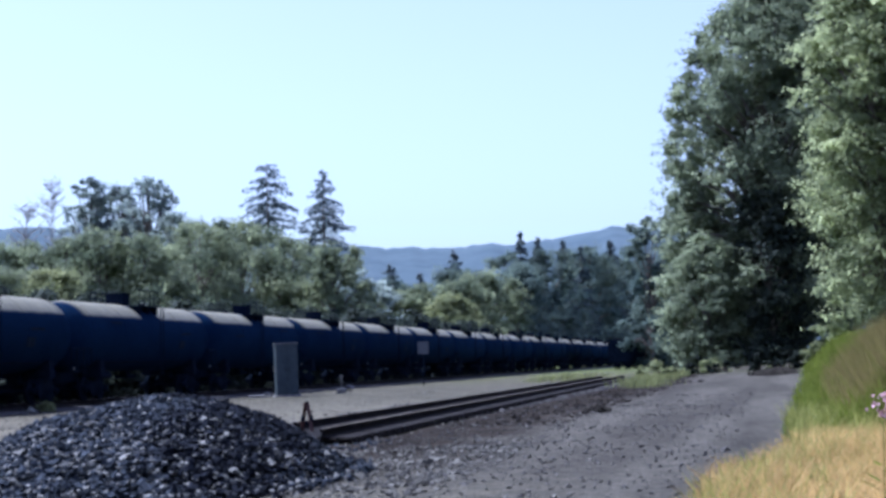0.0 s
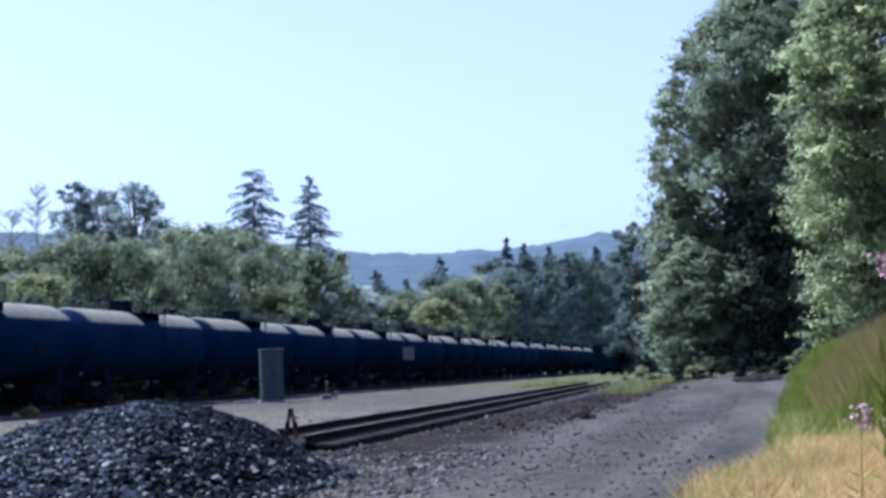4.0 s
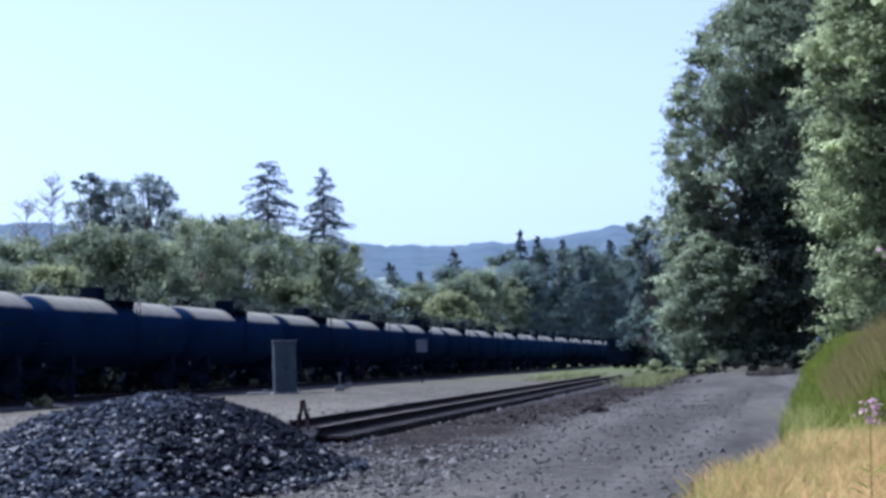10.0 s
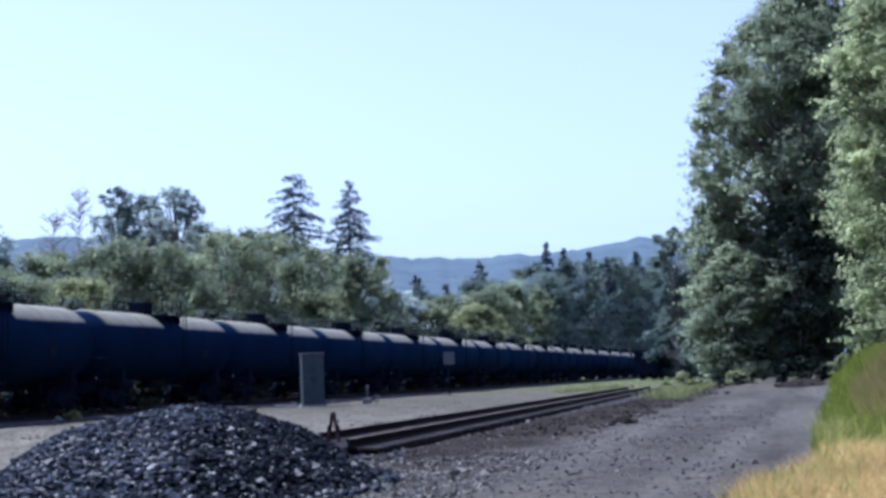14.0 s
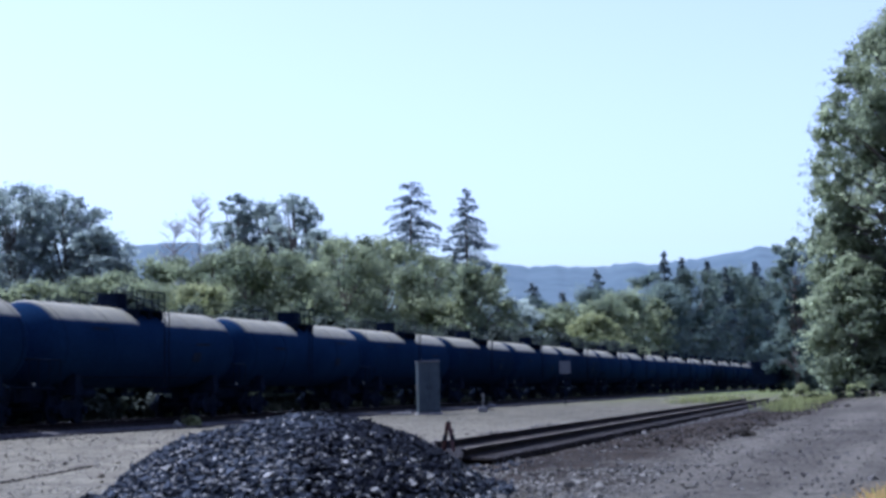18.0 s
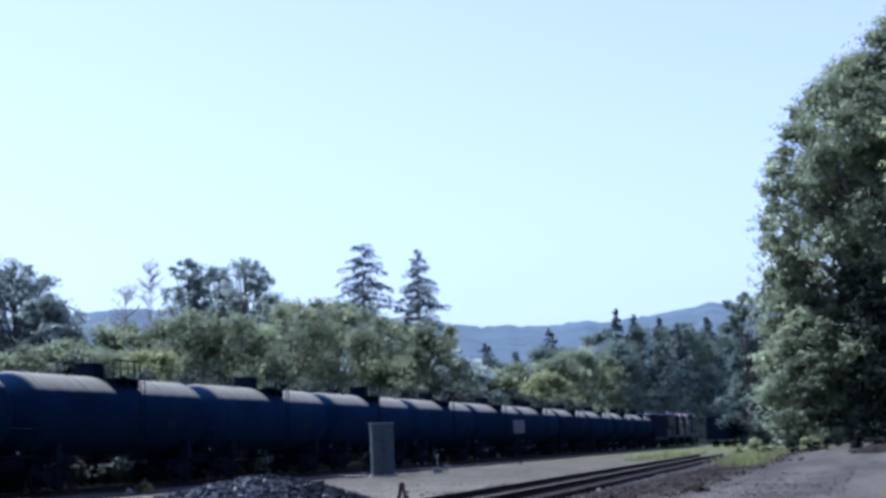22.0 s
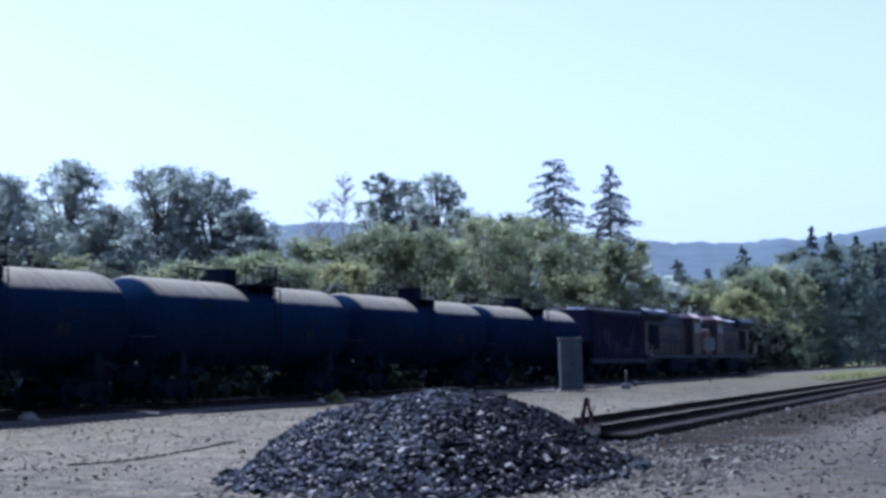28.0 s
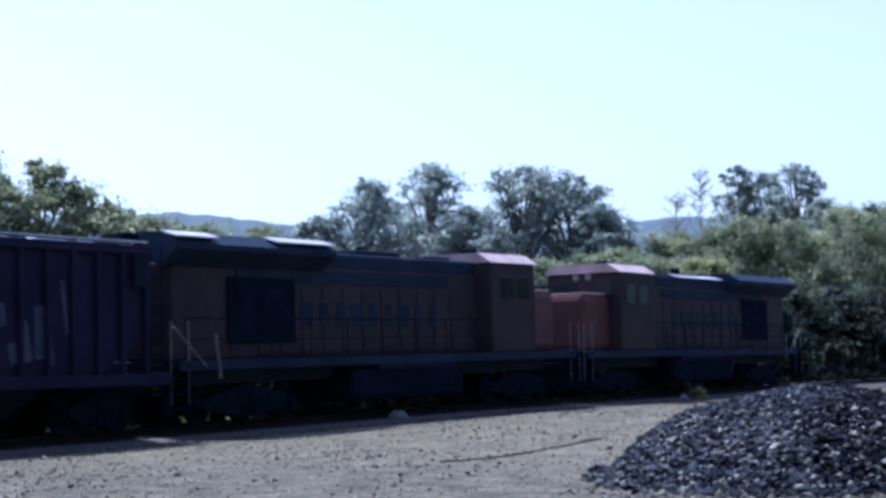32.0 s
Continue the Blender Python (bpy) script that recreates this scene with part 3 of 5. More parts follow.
def truck(parent, x, axles=(-0.89, 0.89)):
    bm = block(bmesh.new(), 0, 0, 0.62, 0.36, 2.1, 0.26, 0.03)
    tk = part("truck", bm, M_RUST, parent, "dirty cast steel truck", pose(x, 0, 0))
    for y in (-0.98, 0.98):
        part("side_frame", FRAME2 if len(axles) == 2 else FRAME3, None, tk, "", pose(0, y, 0, 0, 0, 0 if y < 0 else 180))
    for a in axles:
        part("axle", AXLE, None, tk, "", pose(a, 0, 0.46))
        for y in (-0.76, 0.76):
            part("wheel", WHEEL, None, tk, "", pose(a, y, 0.46, 0, 0, 0 if y > 0 else 180))
    return tk


def coupler(parent, x, way):
    bm = block(bmesh.new(), x + way * 0.25, 0, 0.88, 0.62, 0.2, 0.22, 0.03)
    block(bm, x + way * 0.55, 0.05, 0.88, 0.24, 0.34, 0.30, 0.05)
    return part("coupler", bm, M_RUST, parent)


def ladder_bm(bm, x, y, z0, z1, w=0.42, axis="x", step=0.36):
    dx, dy = (w / 2, 0) if axis == "x" else (0, w / 2)
    for k in (-1, 1):
        rod(bm, (x + k * dx, y + k * dy, z0), (x + k * dx, y + k * dy, z1), 0.022, seg=6)
    z = z0 + 0.12
    while z < z1:
        rod(bm, (x - dx, y - dy, z), (x + dx, y + dy, z), 0.016, seg=5)
        z += step
    return bm


PITCH, TANK_R, TANK_Z = 17.675, 1.50, 2.70


M_STENCIL = material("worn_stencil_paint", (0.007, 0.010, 0.017), (0.013, 0.016, 0.024), 3, 0.8, 0, 0.05, gloss=0.01)


def tank_car():
    car = thing("tank_car", "black tank car with a manway housing on top, dusty sunlit crown", "tank car", group="tank cars of the train")
    half = 8.28
    prof = [(-half, 0)]
    for k in range(1, 9):
        a = math.pi / 2 * k / 8
        prof.append((-half + 0.78 * (1 - math.cos(a)), TANK_R * math.sin(a)))
    prof += [(x, TANK_R) for x in (-5.4, -5.395, -2.7, -2.695, 0)]
    prof += [(-x, r) for x, r in prof[-2::-1]]
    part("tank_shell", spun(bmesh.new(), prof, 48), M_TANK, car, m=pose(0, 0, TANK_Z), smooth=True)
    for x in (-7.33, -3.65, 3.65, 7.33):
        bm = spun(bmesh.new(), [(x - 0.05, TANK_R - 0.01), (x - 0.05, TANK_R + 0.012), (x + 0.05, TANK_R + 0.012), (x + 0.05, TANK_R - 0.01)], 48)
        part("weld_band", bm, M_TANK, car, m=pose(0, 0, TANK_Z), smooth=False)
    # manway housing, platform and rails at mid length
    bm = bmesh.new()
    block(bm, -0.8, 0, TANK_Z + TANK_R + 0.20, 0.84, 0.84, 0.54, 0.06)
    block(bm, -0.8, 0, TANK_Z + TANK_R + 0.485, 0.90, 0.90, 0.05, 0.02)
    for x in (-1.0, -0.7):
        rod(bm, (x, 0.44, TANK_Z + TANK_R + 0.46), (x + 0.12, 0.44, TANK_Z + TANK_R + 0.46), 0.05)
    part("manway_housing", bm, M_STEEL, car, "dark square fittings housing")
    for y in (-0.92, 0.92):
        bm = block(bmesh.new(), 0.1, y, TANK_Z + TANK_R - 0.10, 2.5, 0.55, 0.05, 0.01)
        for x in (-1.1, 0, 1.1):
            block(bm, 0.1 + x, y, TANK_Z + TANK_R - 0.27, 0.06, 0.5, 0.34)
        part("walkway", bm, M_STEEL, car, "steel grating walkway")
        bm = bmesh.new()
        zt = TANK_Z + TANK_R + 0.60
        yo = y * 1.27
        tube(bm, [(-1.15, yo, TANK_Z + TANK_R - 0.1), (-1.15, yo, zt), (1.35, yo, zt), (1.35, yo, TANK_Z + TANK_R - 0.1)], 0.028)
        for x in (-0.5, 0.2, 0.8):
            rod(bm, (x, yo, TANK_Z + TANK_R - 0.1), (x, yo, zt), 0.024, seg=6)
        tube(bm, [(-1.15, yo, zt - 0.32), (1.35, yo, zt - 0.32)], 0.016)
        part("handrail", bm, M_STEEL, car, "thin steel safety railing")
        bm = ladder_bm(bmesh.new(), 0.6, y * 1.74, 0.95, TANK_Z + TANK_R - 0.1)
        part("ladder", bm, M_STEEL, car)
    for x in (-2.1, 2.3):
        bm = rod(bmesh.new(), (x, 0, TANK_Z + TANK_R - 0.03), (x, 0, TANK_Z + TANK_R + 0.12), 0.16, seg=14)
        part("vent_cap", bm, M_STEEL, car)
    # ends
    for w in (-1, 1):
        bm = block(bmesh.new(), w * 7.0, 0, 0.95, 3.4, 0.55, 0.42, 0.03)
        part("stub_sill", bm, M_STEEL, car)
        bm = block(bmesh.new(), w * 6.15, 0, 1.12, 0.5, 2.7, 0.34, 0.03)
        block(bm, w * 6.15, -1.05, 1.42, 0.4, 0.5, 0.5), block(bm, w * 6.15, 1.05, 1.42, 0.4, 0.5, 0.5)
        part("bolster", bm, M_STEEL, car)
        bm = block(bmesh.new(), w * 8.32, 0, 1.20, 0.45, 2.9, 0.07, 0.01)
        part("end_platform", bm, M_STEEL, car)
        bm = bmesh.new()
        tube(bm, [(w * 8.48, -1.42, 0.6), (w * 8.48, -1.42, 2.15), (w * 8.48, 1.42, 2.15), (w * 8.48, 1.42, 0.6)], 0.022)
        tube(bm, [(w * 8.48, -1.42, 2.15), (w * 7.75, -1.46, 2.15), (w * 7.75, -1.46, 1.2)], 0.02)
        tube(bm, [(w * 8.48, -1.42, 0.62), (w * 7.95, -1.42, 0.62), (w * 7.95, -1.42, 1.2)], 0.018)
        part("end_handrail", bm, M_STEEL, car)
        coupler(car, w * 8.4, w)
        truck(car, w * 6.15)
        bm = block(bmesh.new(), w * 3.8, -w * 1.475, 2.37, 0.74, 0.03, 0.38, 0.004, Matrix.Rotation(w * 0.22, 4, "X"))
        part("placard", bm, M_DULL, car, "small pale placard")
        bm = block(bmesh.new(), w * 8.1, -w * 1.44, 1.33, 0.16, 0.03, 0.10, 0.004)
        part("reflector", bm, M_WHITE, car, "small white reflector plate")
    # side writing: unreadable, plain bars
    for y in (-1, 1):
        for x, z, w_ in ((-4.6, 3.28, 1.3), (4.4, 2.88, 1.4)):
            ang = math.asin((z - TANK_Z) / TANK_R)
            bm = block(bmesh.new(), x, y * (TANK_R * math.cos(ang) + 0.004), z, w_, 0.012, 0.09, turn=Matrix.Rotation(y * ang, 4, "X"))
            part("stencil", bm, M_STENCIL, car, "faded unreadable stencil bar")
    bm = rod(bmesh.new(), (0, 0, TANK_Z - TANK_R - 0.30), (0, 0, TANK_Z - TANK_R + 0.05), 0.24, seg=16)
    block(bm, 0, 0, TANK_Z - TANK_R - 0.26, 1.2, 0.6, 0.16, 0.04)
    part("bottom_outlet", bm, M_STEEL, car)
    bm = bmesh.new()
    tube(bm, [(-5.6, -1.1, TANK_Z - 1.12), (5.6, -1.1, TANK_Z - 1.12)], 0.03)
    part("brake_pipe", bm, M_STEEL, car)
    bm = spun(bmesh.new(), [(-0.5, 0), (-0.5, 0.17), (0.5, 0.17), (0.5, 0)], 14)
    part("air_reservoir", bm, M_STEEL, car, m=pose(-4.4, -0.7, 1.02))
    return car


def ribbed_car():
    """The buffer car between tanks and engines: a ribbed covered hopper."""
    L, W, z0, z1 = 13.6, 3.05, 1.15, 4.25
    car = thing("covered_hopper_car", "brown ribbed covered hopper car with faded graffiti, roof hatches", "hopper car")
    bm = bmesh.new()
    ends = [(-L / 2, z1), (L / 2, z1), (L / 2, 2.4), (L / 2 - 1.9, z0 + 0.1), (-L / 2 + 1.9, z0 + 0.1), (-L / 2, 2.4)]
    a = [bm.verts.new((x, -W / 2 + 0.08, z)) for x, z in ends]
    b = [bm.verts.new((x, W / 2 - 0.08, z)) for x, z in ends]
    bm.faces.new(a), bm.faces.new(b[::-1])
    for k in range(6):
        bm.faces.new((a[(k + 1) % 6], a[k], b[k], b[(k + 1) % 6]))
    bmesh.ops.recalc_face_normals(bm, faces=bm.faces)
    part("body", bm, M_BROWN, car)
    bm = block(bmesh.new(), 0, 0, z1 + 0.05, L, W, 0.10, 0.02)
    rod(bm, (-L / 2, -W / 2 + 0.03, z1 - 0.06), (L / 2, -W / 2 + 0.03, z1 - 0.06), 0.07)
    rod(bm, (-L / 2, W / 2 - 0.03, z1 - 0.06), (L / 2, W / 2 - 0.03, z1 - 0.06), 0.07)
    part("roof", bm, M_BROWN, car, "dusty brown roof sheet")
    for y in (-1, 1):
        for k in range(17):
            x = -L / 2 + 0.25 + k * (L - 0.5) / 16
            zb = z0 + 0.1 if abs(x) < L / 2 - 1.9 else 1.15
            bm = block(bmesh.new(), x, y * (W / 2 - 0.02), (z1 + zb) / 2, 0.12, 0.13, z1 - zb, 0.02)
            part("rib", bm, M_BROWN, car)
        bm = block(bmesh.new(), 0, y * (W / 2 - 0.02), z0 + 0.05, L + 1.0, 0.14, 0.28, 0.02)
        part("side_sill", bm, M_BROWN, car)
    for k in range(5):
        bm = block(bmesh.new(), -5.2 + 2.6 * k, 0, z1 + 0.20, 1.9, 0.62, 0.16, 0.04)
        part("roof_hatch", bm, M_SILVER, car, "pale roof hatch")
    for y in (-1.05, 1.05):
        bm = block(bmesh.new(), 0, y, z1 + 0.22, L + 0.3, 0.42, 0.04)
        for k in range(8):
            block(bm, -6.4 + k * 1.83, y, z1 + 0.15, 0.05, 0.36, 0.14)
        part("running_board", bm, M_SILVER, car, "galvanised running board")
    # graffiti shapes on both sides, drawn as bars and patches
    r = random.Random(4)
    for y in (-1, 1):
        for k in range(26):
            x = -5.2 + k * 0.36 + r.uniform(-0.1, 0.1)
            h = r.uniform(0.4, 1.4)
            lo = 1.55 + r.uniform(0, 0.4) + (0.5 if k % 5 == 0 else 0)
            bm = block(bmesh.new(), x, y * (W / 2 - 0.075), lo + h / 2, r.uniform(0.10, 0.30), 0.014, h, turn=Matrix.Rotation(r.uniform(-0.25, 0.25), 4, "Y"))
            part("graffiti_mark", bm, M_GRAF, car, "faded pale spray paint mark")
        bm = block(bmesh.new(), 6.3, y * (W / 2 + 0.05), 3.75, 0.42, 0.02, 0.75)
        part("sign_panel", bm, M_DULL, car, "white panel near the car end")
    for w in (-1, 1):
        bm = ladder_bm(bmesh.new(), w * 7.05, -1.4, 0.7, z1 + 0.2)
        part("ladder", bm, M_STEEL, car)
        bm = block(bmesh.new(), w * 6.6, 0, 0.98, 2.6, 0.6, 0.4, 0.03)
        part("stub_sill", bm, M_STEEL, car)
        coupler(car, w * 7.0, w)
        truck(car, w * 5.35)
    for x in (-2.6, 0, 2.6):
        bm = bmesh.new()
        top = [(x - 1.15, -1.25, z0 + 0.1), (x + 1.15, -1.25, z0 + 0.1), (x + 1.15, 1.25, z0 + 0.1), (x - 1.15, 1.25, z0 + 0.1)]
        bot = [(x - 0.35, -0.6, 0.42), (x + 0.35, -0.6, 0.42), (x + 0.35, 0.6, 0.42), (x - 0.35, 0.6, 0.42)]
        t = [bm.verts.new(p) for p in top]
        q = [bm.verts.new(p) for p in bot]
        bm.faces.new(q)
        for k in range(4):
            bm.faces.new((t[k], t[(k + 1) % 4], q[(k + 1) % 4], q[k]))
        bmesh.ops.recalc_face_normals(bm, faces=bm.faces)
        part("discharge_hopper", bm, M_BROWN, car)
    return car


def locomotive(panels):
    """Six-axle diesel: cab and nose at +x, long hood behind, radiators at -x."""
    loco = thing("locomotive", "orange six-axle diesel locomotive with dark roof and silver sunlit panels", "locomotive", group="rear engines")
    L, deck = 22.0, 1.62
    bm = block(bmesh.new(), 0, 0, deck - 0.14, L - 0.9, 3.02, 0.26, 0.03)
    block(bm, 0, 0, deck - 0.42, L - 3, 1.5, 0.4)
    part("frame", bm, M_DARKGREEN, loco)
    bm = block(bmesh.new(), 0, 0, 0.82, 6.0, 2.9, 0.95, 0.18)
    part("fuel_tank", bm, M_STEEL, loco, "black fuel tank")
    for y in (-1, 1):
        bm = spun(bmesh.new(), [(-2.1, 0), (-2.1, 0.2), (2.1, 0.2), (2.1, 0)], 14)
        part("air_tank", bm, M_DULL, loco, "dull grey air reservoir", pose(0.3, y * 1.32, 1.30))
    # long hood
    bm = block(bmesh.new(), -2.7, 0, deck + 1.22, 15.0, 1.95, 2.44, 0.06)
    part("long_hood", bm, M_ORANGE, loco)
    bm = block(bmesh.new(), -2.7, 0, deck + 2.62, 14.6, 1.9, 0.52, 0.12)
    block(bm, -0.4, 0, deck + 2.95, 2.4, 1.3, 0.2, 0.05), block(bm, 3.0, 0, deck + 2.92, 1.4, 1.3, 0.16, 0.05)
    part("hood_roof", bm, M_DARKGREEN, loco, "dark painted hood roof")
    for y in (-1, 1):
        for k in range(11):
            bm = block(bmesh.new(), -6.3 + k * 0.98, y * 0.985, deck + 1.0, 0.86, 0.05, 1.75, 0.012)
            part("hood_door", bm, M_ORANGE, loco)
        bm = block(bmesh.new(), -2.3, y * 0.99, deck + 2.18, 10.6, 0.03, 0.34)
        part("stripe", bm, M_DARKGREEN, loco, "dark band along the hood")
        for k in range(9):
            bm = block(bmesh.new(), -4.6 + k * 0.82, y * 1.02, deck + 1.15, 0.40 if k % 3 else 0.6, 0.016, 0.66, turn=Matrix.Rotation(0.12 * (-1) ** k, 4, "Y"))
            part("lettering_bar", bm, M_DARKGREEN, loco, "unreadable dark lettering bar")
        # radiator wing with sloped under-side
        bm = bmesh.new()
        pr = [(y * 0.9, deck + 2.25), (y * 1.5, deck + 2.72), (y * 1.5, deck + 2.86), (y * 1.0, deck + 3.16), (y * 0.2, deck + 3.2)]
        a = [bm.verts.new((-10.6, *p)) for p in pr]
        b = [bm.verts.new((-3.8, *p)) for p in pr]
        bm.faces.new(a), bm.faces.new(b[::-1])
        for k in range(5):
            bm.faces.new((a[(k + 1) % 5], a[k], b[k], b[(k + 1) % 5]))
        bmesh.ops.recalc_face_normals(bm, faces=bm.faces)
        part("radiator_wing", bm, M_DARKGREEN, loco, "dark flared radiator wing")
        # silver panels stand in for sunlit faces of radiator wing and hood roof
        for x, w_ in panels:
            yc, zc = (1.22, 3.10) if x + w_ / 2 < -3.5 else (0.80, 2.92)
            bm = block(bmesh.new(), x, y * yc, deck + zc, w_, 0.5, 0.04, 0.01, Matrix.Rotation(-y * 0.30, 4, "X"))
            part("sunlit_roof_panel", bm, M_SILVER, loco, "silver panel standing for a sunlit upper face")
        bm = block(bmesh.new(), -6.6, y * 1.02, deck + 1.25, 2.9, 0.06, 1.7, 0.01)
        part("radiator_grille", bm, M_STEEL, loco, "dark intake grille")
        # walkway rails
        bm = bmesh.new()
        xs = [-10.3 + k * 1.75 for k in range(11)]
        for x in xs:
            rod(bm, (x, y * 1.47, deck), (x, y * 1.47, deck + 1.02), 0.02, seg=6)
        tube(bm, [(xs[0], y * 1.47, deck + 1.02), (xs[-1], y * 1.47, deck + 1.02)], 0.02)
        tube(bm, [(xs[0], y * 1.47, deck + 0.5), (xs[-1], y * 1.47, deck + 0.5)], 0.014)
        part("walkway_handrail", bm, M_STENCIL, loco, "dull tubular handrail")
        for x in (-10.55, 10.45):
            for k in range(4):
                part("step", block(bmesh.new(), x, y * 1.36, 0.45 + k * 0.36, 0.62, 0.3, 0.04), M_STEEL, loco)
            for e in (-0.33, 0.33):
                part("step_side", block(bmesh.new(), x + e, y * 1.38, 0.95, 0.03, 0.3, 1.3), M_STEEL, loco)
                part("grab_iron", tube(bmesh.new(), [(x + e, y * 1.5, 0.55), (x + e, y * 1.5, deck + 0.95)], 0.022), M_WHITE, loco, "white grab iron")
        # slanting stair rails at the hood end
        for a, b in (((-10.75, 2.42), (-9.55, 1.45)), ((-9.15, 2.25), (-8.98, 1.15))):
            part("stair_rail", tube(bmesh.new(), [(a[0], y * 1.49, a[1]), (b[0], y * 1.49, b[1])], 0.03), M_WHITE, loco, "pale slanting stair rail")
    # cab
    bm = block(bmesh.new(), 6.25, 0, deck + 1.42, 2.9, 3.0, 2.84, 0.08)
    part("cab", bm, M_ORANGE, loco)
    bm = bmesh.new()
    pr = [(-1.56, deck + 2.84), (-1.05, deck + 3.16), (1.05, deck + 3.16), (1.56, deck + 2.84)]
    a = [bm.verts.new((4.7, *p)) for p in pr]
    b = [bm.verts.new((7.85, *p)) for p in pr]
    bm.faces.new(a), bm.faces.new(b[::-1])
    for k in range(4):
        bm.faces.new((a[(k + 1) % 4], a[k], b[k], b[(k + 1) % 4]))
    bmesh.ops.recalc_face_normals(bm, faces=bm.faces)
    part("cab_roof", bm, M_SUNLITTOP, loco, "pinkish cab roof with sunlight put into its paint")
    for y in (-1, 1):
        for x in (5.75, 6.85):
            bm = block(bmesh.new(), x, y * 1.505, deck + 2.05, 0.8, 0.03, 0.72, 0.02)
            part("cab_window", bm, M_GLASS, loco, "dark side window")
        bm = block(bmesh.new(), 7.72, y * 0.72, deck + 2.15, 0.04, 1.0, 0.66, 0.02)
        part("windshield", bm, M_GLASS, loco, "dark windshield pane")
    bm = block(bmesh.new(), 8.75, 0, deck + 1.0, 2.2, 2.1, 2.0, 0.22)
    part("nose", bm, M_REDORANGE, loco, "bright red-orange short hood")
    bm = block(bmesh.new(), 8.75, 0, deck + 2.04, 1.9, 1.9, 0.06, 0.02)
    part("nose_top", bm, M_SUNLITTOP, loco, "pale top of the short hood, painted as sunlit")
    for y in (-0.25, 0.25):
        bm = spun(bmesh.new(), [(0, 0), (0, 0.11), (0.08, 0.13), (0.08, 0)], 14)
        part("headlight", bm, M_WHITE, loco, "unlit headlight", pose(7.72, y, deck + 2.70))
    bm = block(bmesh.new(), 10.72, 0, 0.75, 0.12, 2.9, 0.9, 0.03, Matrix.Rotation(0.15, 4, "Y"))
    part("plow", bm, M_STEEL, loco)
    for w in (-1, 1):
        coupler(loco, w * 10.55, w)
        truck(loco, w * 7.3, (-1.8, 0.0, 1.8))
    bm = tube(bmesh.new(), [(0.4, 0.45, deck + 3.0), (0.4, 0.45, deck + 3.25)], 0.2, 10)
    part("exhaust_stack", bm, M_STEEL, loco)
    bm = bmesh.new()
    for k in range(3):
        rod(bm, (5.6 + 0.1 * k, -0.2 + 0.2 * k, deck + 3.3), (6.1 + 0.1 * k, -0.2 + 0.2 * k, deck + 3.3), 0.03, 0.08)
    block(bm, 5.8, 0, deck + 3.22, 0.1, 0.6, 0.1)
    part("air_horn", bm, M_STEEL, loco)
    return loco


SPEED, TAIL = 21.5, 712.6           # metres a second towards the foot; where the last tank ends at 0 s
train = []                           # (vehicle, along at 0 s, turned round)
first = tank_car()
train.append((first, TAIL - PITCH * 0.5, 0))
for i in range(1, 39):
    c = copy_thing(first, Matrix())
    train.append((c, TAIL - PITCH * (i + 0.5), 180 if i % 3 == 1 and i != 4 else 0))
train.append((ribbed_car(), TAIL + 8.6, 0))
train.append((locomotive(((-9.7, 1.7), (-5.1, 2.7))), TAIL + 26.95, 0))
train.append((locomotive(((-0.9, 4.4),)), TAIL + 48.85, 180))


def motions():
    """Every vehicle rolls down the line at one speed, its two trucks following the fall of the rails."""
    for ob, s, flip in train:
        over = [t for t in (0.5 * k for k in range(65)) if -15 < s - SPEED * t < 85]
        rows = []
        for t in sorted({0.0, 8.0, 16.0, 24.0, 32.0, *over}):
            at = s - SPEED * t
            a, b = float(dip(at - 6.2)), float(dip(at + 6.2))
            tilt = math.degrees(math.atan2(b - a, 12.4)) * (1 if flip else -1)
            rows.append((t, Matrix.Translation(place(at, 0, RAIL + (a + b) / 2)) @ pose(0, 0, 0, 0, 0, TURN + flip) @ pose(0, 0, 0, 0, tilt, 0)))
        walk(ob, rows)


# ---- trees ----
def limb(bm, pts, r0, r1, seg=7):
    """A tapered, bent limb through the points, as one skin."""
    rings = []
    n = len(pts)
    for i, p in enumerate(pts):
        p = Vector(p)
        d = (Vector(pts[min(i + 1, n - 1)]) - Vector(pts[max(i - 1, 0)])).normalized()
        q = d.to_track_quat("Z", "Y").to_matrix()
        r = r0 + (r1 - r0) * i / (n - 1)
        rings.append([bm.verts.new(p + q @ Vector((r * math.cos(2 * math.pi * k / seg), r * math.sin(2 * math.pi * k / seg), 0))) for k in range(seg)])
    for a, b in zip(rings, rings[1:]):
        for k in range(seg):
            bm.faces.new((a[k], a[(k + 1) % seg], b[(k + 1) % seg], b[k]))
    bm.faces.new(rings[-1])
    return bm


